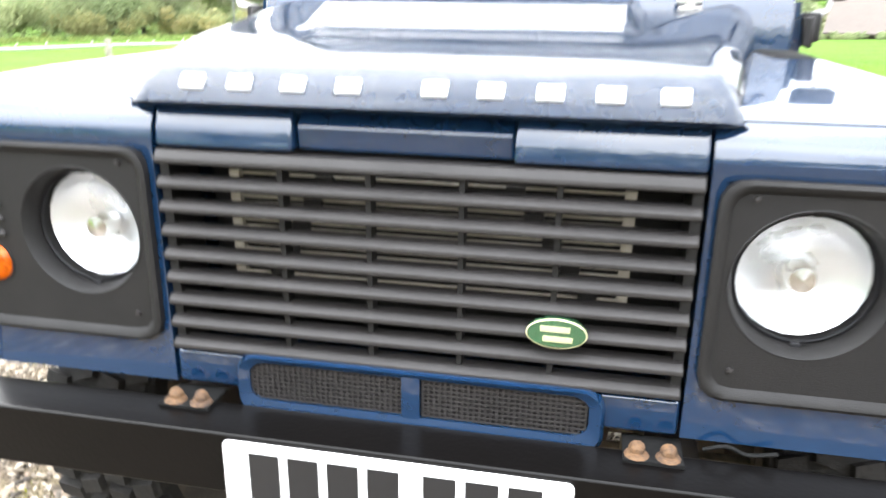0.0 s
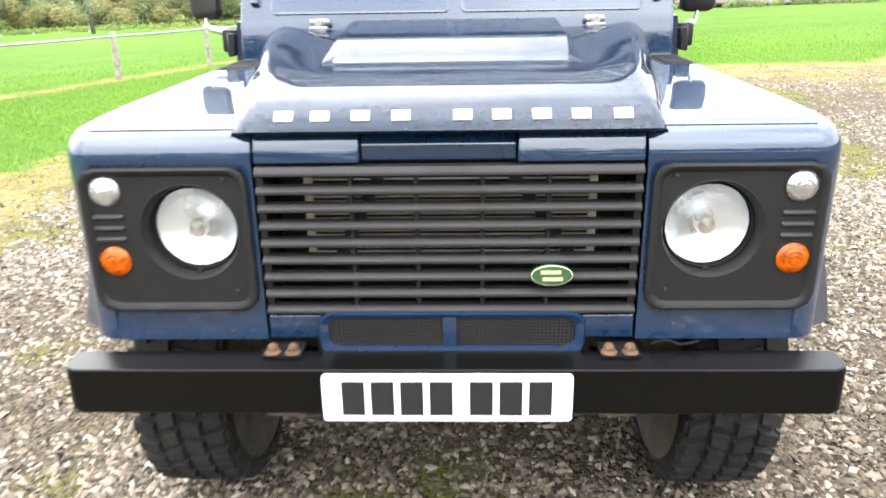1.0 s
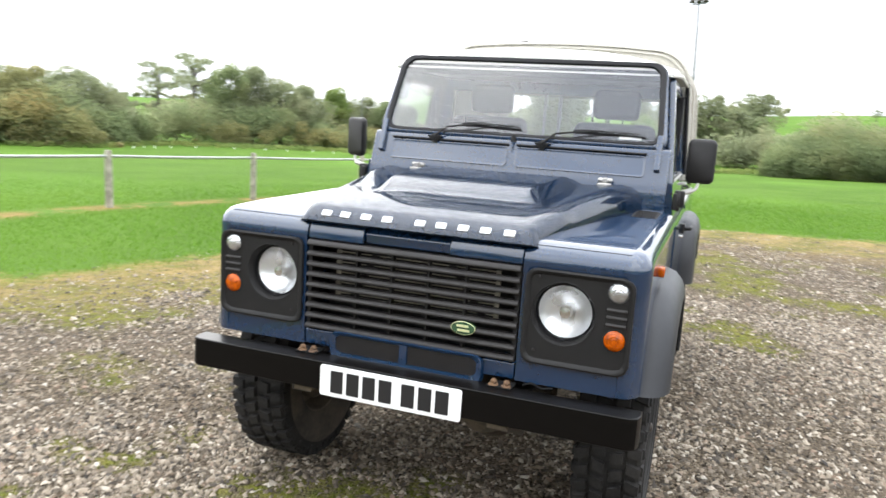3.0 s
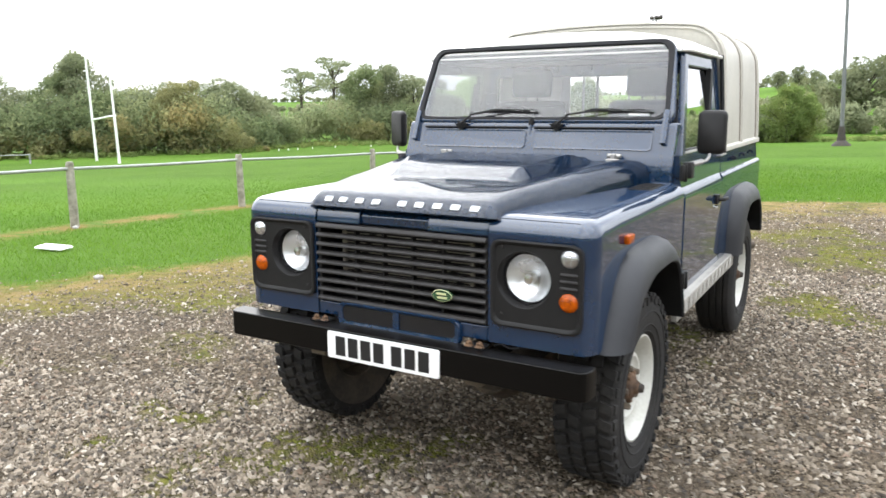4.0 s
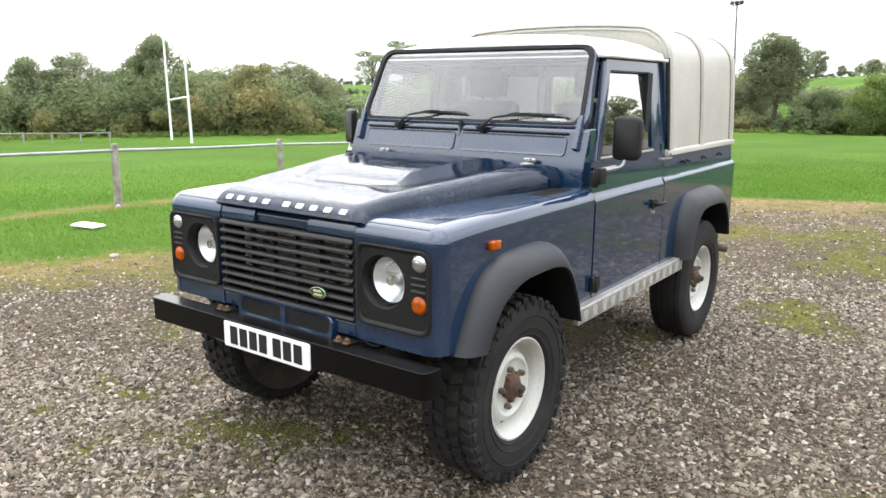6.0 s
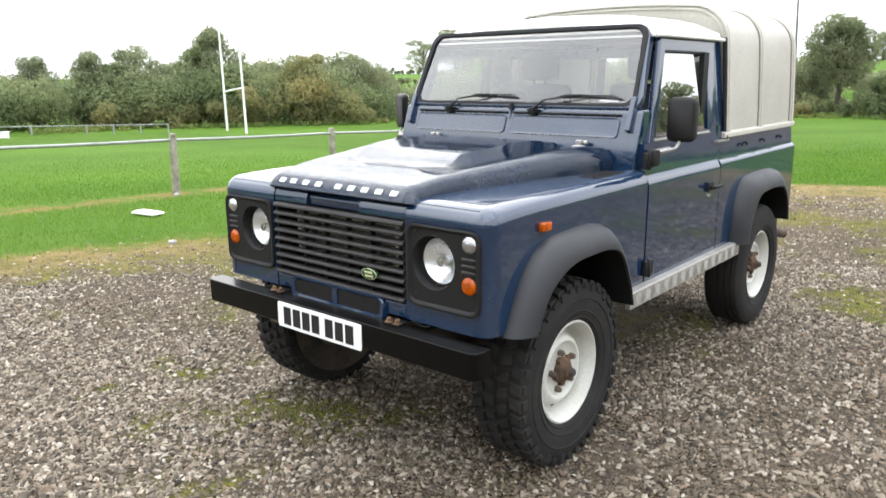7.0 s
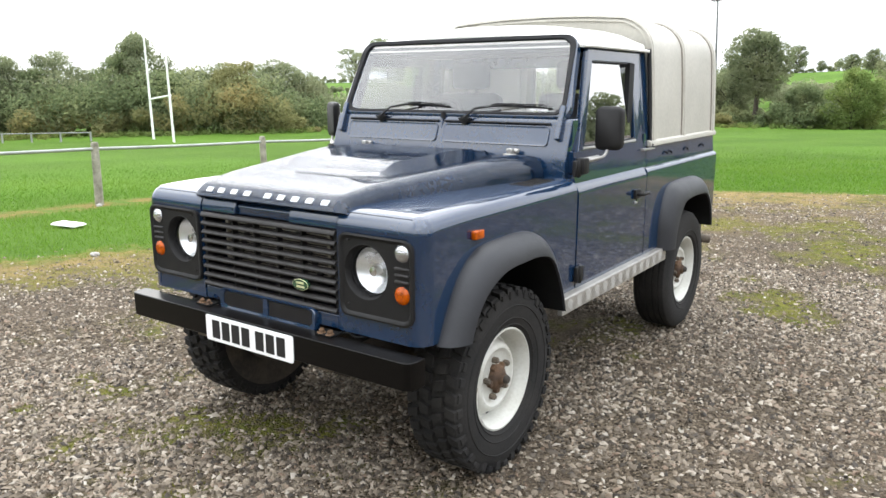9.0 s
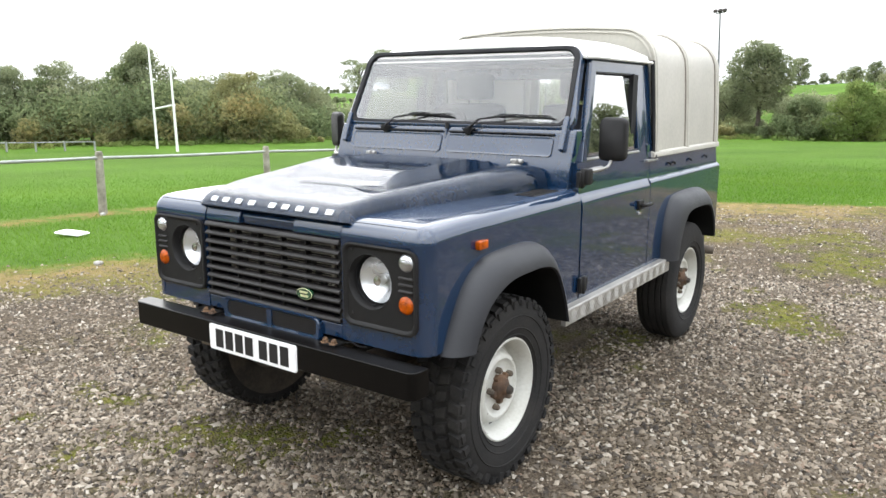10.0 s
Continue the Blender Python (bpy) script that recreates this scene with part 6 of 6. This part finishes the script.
scrub("hedge", 25, [(-45, 150, 2.0), (-20, 150, 2.5), (-3, 110, 3.0), (4, 120, 3.0), (15, 150, 2.0), (40, 150, 2.0)], LEAF_DARK_HAZED, "dark hedgerow crossing the hillside", 600, 0.22, 60)
scrub("hedge", 26, [(a, 222, max(0.2, 1.5 + 2.2 * noise.noise((a * 0.37, 0.0, 5.0)) + (1.6 if a > -8 else 0)) if a < 5 else 0.1) for a in range(-45, 41)], LEAF_DARK_HAZED, "dark hedgerow on the skyline", 600, 0.3, 50)
scrub("hedge", 29, [(-15, 100, 1.5), (-9, 120, 3.0), (-6, 110, 3.0), (-3.4, 88, 2.6), (-1, 88, 3.2), (1.6, 88, 4.0), (4.5, 88, 4.2), (12, 88, 3.0), (20, 88, 2.0)], LEAF_DARK_HAZED, "dark hedgerow at the foot of the hillside", 420, 0.16, 90)
scrub("bushes", 30, [(-13.9, 67.5, 0.7), (-13.2, 67.5, 1.5), (-12.4, 67.5, 0.5)], LEAF_BROWN, "low browning bush below the trees", 26, 0.08, 180)
# unseen belt, added: tall behind the camera to darken what the truck reflects
scrub("bushes", 31, [(40, 60, 4.0), (75, 48, 5.5), (110, 38, 8.5), (150, 34, 10.5), (200, 34, 10.5), (240, 40, 8.0), (270, 58, 4.2)], LEAF_DARK_HAZED, "unseen dark scrub round the rest of the field, added to darken reflections", 900, 0.30, 40)
scrub("weeds", 28, [(13, 55.4, 0.45), (22, 54.5, 0.6), (32, 54, 0.5)], LEAF_MID, "rough weeds before the barn", 160, 0.07, 60)
scrub("weeds", 27, [(-70, 54, 0.25), (-46, 55, 0.3), (-40, 62, 0.3), (-15, 66, 0.35), (5, 68, 0.5), (25, 66, 0.6)], LEAF_LIGHT, "rough weeds along the pitch's edge", 900, 0.07, 40)


# ---- gravel, grass and moss ----
def scatter_stones(seed, n, zone, smin, smax, material, name, label):
    rng = np.random.default_rng(seed)
    x, y = zone(rng, n)
    ok = (inside_gravel(x, y) + rng.normal(size=len(x)) * 0.35 > 0.0) & (rng.random(len(x)) < np.clip((y + 3.4) / 2.2, 0.0, 1.0) ** 2) & ~((np.abs(x) < 0.3) & (y > 1.6) & (y < 3.0))
    x, y = x[ok], y[ok]
    bare = np.array([max(0.0, min(1.0, (noise.noise((a * 0.45 + 3, b * 0.45, 2.0)) + 0.4 * noise.noise((a * 1.9, b * 1.9, 6.0)) + 0.05) / 0.3)) for a, b in zip(x, y)])
    for px, py, r in BARE:
        bare = np.maximum(bare, np.exp(-((x - px) ** 2 + (y - py) ** 2) / (r * r)))
    soil = np.clip(1.0 - inside_gravel(x, y) / np.interp(y, [1.5, 6.0], [1.2, 3.4]), 0, 1)
    ok = rng.random(len(x)) > np.maximum(np.maximum(0.90 * moss_cover(x, y), 0.72 * bare), 0.75 * soil)
    x, y = x[ok], y[ok]
    n = len(x)
    iv = np.array([(1, 0, 0), (0.1, 1, 0), (-1, 0.1, 0), (0, -1, 0), (0.3, 0.2, 0.9), (-0.3, -0.2, 0.95), ], float)
    fc = np.array([(0, 1, 4), (1, 2, 4), (2, 5, 4), (2, 3, 5), (3, 0, 5), (0, 4, 5)])
    s = smin + (smax - smin) * rng.random(n) ** 1.9
    v = iv[None] * (0.75 + 0.5 * rng.random((n, 6, 1))) + 0.22 * rng.normal(size=(n, 6, 3))
    v = v * (s[:, None] * np.stack([0.85 + 0.75 * rng.random(n), 0.55 + 0.35 * rng.random(n), 0.62 + 0.42 * rng.random(n)], 1))[:, None, :]
    tx, a = rng.normal(size=n) * 0.42, rng.uniform(0, 2 * np.pi, n)
    c, q = np.cos(tx)[:, None], np.sin(tx)[:, None]
    vy, vz = v[..., 1] * c - v[..., 2] * q, v[..., 1] * q + v[..., 2] * c
    c, q = np.cos(a)[:, None], np.sin(a)[:, None]
    vx, vy = v[..., 0] * c - vy * q, v[..., 0] * q + vy * c
    z = ground_z(x, y) + s * 0.06
    verts = np.stack([vx + x[:, None], vy + y[:, None], vz + z[:, None]], -1).reshape(-1, 3)
    faces = (fc[None] + 6 * np.arange(n)[:, None, None]).reshape(-1, 3)
    return tagged(new(name, from_indexed(name, verts, faces, material)), label, "gravel", "", "stuff")


def stone_material():
    m = mat("loose_gravel", (0.3, 0.28, 0.25), 0.85, 0.0, 0.2, 30, 200, 0.5, 200)
    n, l = m.node_tree.nodes, m.node_tree.links
    geo, rp = n.new("ShaderNodeNewGeometry"), n.new("ShaderNodeValToRGB")
    cr = rp.color_ramp
    cr.elements[0].color, cr.elements[1].color, cr.elements[1].position = (0.030, 0.024, 0.018, 1), (0.43, 0.395, 0.335, 1), 1.0
    for p, c in ((0.20, (0.086, 0.068, 0.049, 1)), (0.46, (0.160, 0.129, 0.093, 1)), (0.68, (0.236, 0.193, 0.143, 1)), (0.73, (0.18, 0.122, 0.082, 1)), (0.80, (0.266, 0.221, 0.167, 1)), (0.93, (0.350, 0.302, 0.236, 1))):
        cr.elements.new(p).color = c
    l.new(geo.outputs["Random Per Island"], rp.inputs["Fac"])
    mx = next(k for k in n if k.bl_idname == "ShaderNodeMix")
    l.new(rp.outputs["Color"], mx.inputs["A"])
    mu = n.new("ShaderNodeMix")
    mu.data_type, mu.blend_type = "RGBA", "MULTIPLY"
    mu.inputs["Factor"].default_value, mu.inputs["B"].default_value = 1.0, (0.72, 0.71, 0.70, 1)
    l.new(rp.outputs["Color"], mu.inputs["A"])
    l.new(mu.outputs["Result"], mx.inputs["B"])
    return m


def polar(cx, cy, r0, r1, power):
    def zone(rng, n):
        r = r0 + (r1 - r0) * rng.random(n) ** power
        a = rng.uniform(0, 2 * np.pi, n)
        return cx + r * np.cos(a), cy + r * np.sin(a)
    return zone


def cloudlike(cx, cy, s):
    def zone(rng, n):
        return cx + rng.normal(size=n) * s, cy + rng.normal(size=n) * s
    return zone


STONES = stone_material()
scatter_stones(31, 360000, polar(0.3, 0.4, 0, 5.2, 0.60), 0.0046, 0.0182, STONES, "gravel", "loose grey and buff angular gravel")
scatter_stones(32, 170000, polar(0.6, 3.6, 1.2, 9.5, 0.80), 0.0065, 0.0205, STONES, "gravel", "loose grey gravel further off")


def blades(seed, n, zone, h, w, material, name, label, test):
    rng = np.random.default_rng(seed)
    x, y = zone(rng, n)
    ok = test(rng, x, y)
    x, y = x[ok], y[ok]
    n = len(x)
    z = ground_z(x, y)
    a = rng.uniform(0, 2 * np.pi, n)
    hh = h * (0.5 + rng.random(n))
    lean_x, lean_y = rng.normal(size=n) * hh * 0.5, rng.normal(size=n) * hh * 0.5
    dx, dy = np.cos(a) * w, np.sin(a) * w
    v = np.stack([np.stack([x - dx, y - dy, z - 0.005], 1), np.stack([x + dx, y + dy, z - 0.005], 1), np.stack([x + lean_x, y + lean_y, z + hh], 1)], 1)
    return tagged(new(name, from_arrays(name, v, 3, material)), label, "grass", "", "stuff")


def lawn(r, x, y):
    """Grass grows past the yard's ragged edge, and thinly on the worn strip by the fence."""
    d, _ = line_distance(x, y, FENCE)
    return (inside_gravel(x, y) < -0.18 + 0.16 * r.normal(size=len(x))) & (d > 0.22 + 0.42 * r.random(len(x)))


GRASS = leaf_mat("mown_grass", (0.060, 0.127, 0.017), (0.098, 0.188, 0.026), (0.104, 0.182, 0.026), (1.4, 1.4, 1.3))
MOSS = leaf_mat("yellow_green_moss", (0.062, 0.078, 0.012), (0.118, 0.124, 0.026), (0.150, 0.135, 0.034), (1.3, 1.3, 1.2))
blades(41, 90000, cloudlike(-8, 5, 5.5), 0.04, 0.006, GRASS, "grass", "short mown green grass", lawn)
blades(42, 60000, cloudlike(0, 15, 5.5), 0.045, 0.008, GRASS, "grass", "short mown green grass", lawn)


def tufty(r, x, y):
    return (moss_cover(x, y) > 0.25 + 0.5 * r.random(len(x))) & (inside_gravel(x, y) > -0.2)


blades(43, 90000, polar(0.3, 1.5, 0, 8.5, 0.6), 0.014, 0.006, MOSS, "moss", "low yellow-green moss and weeds in the gravel", tufty)
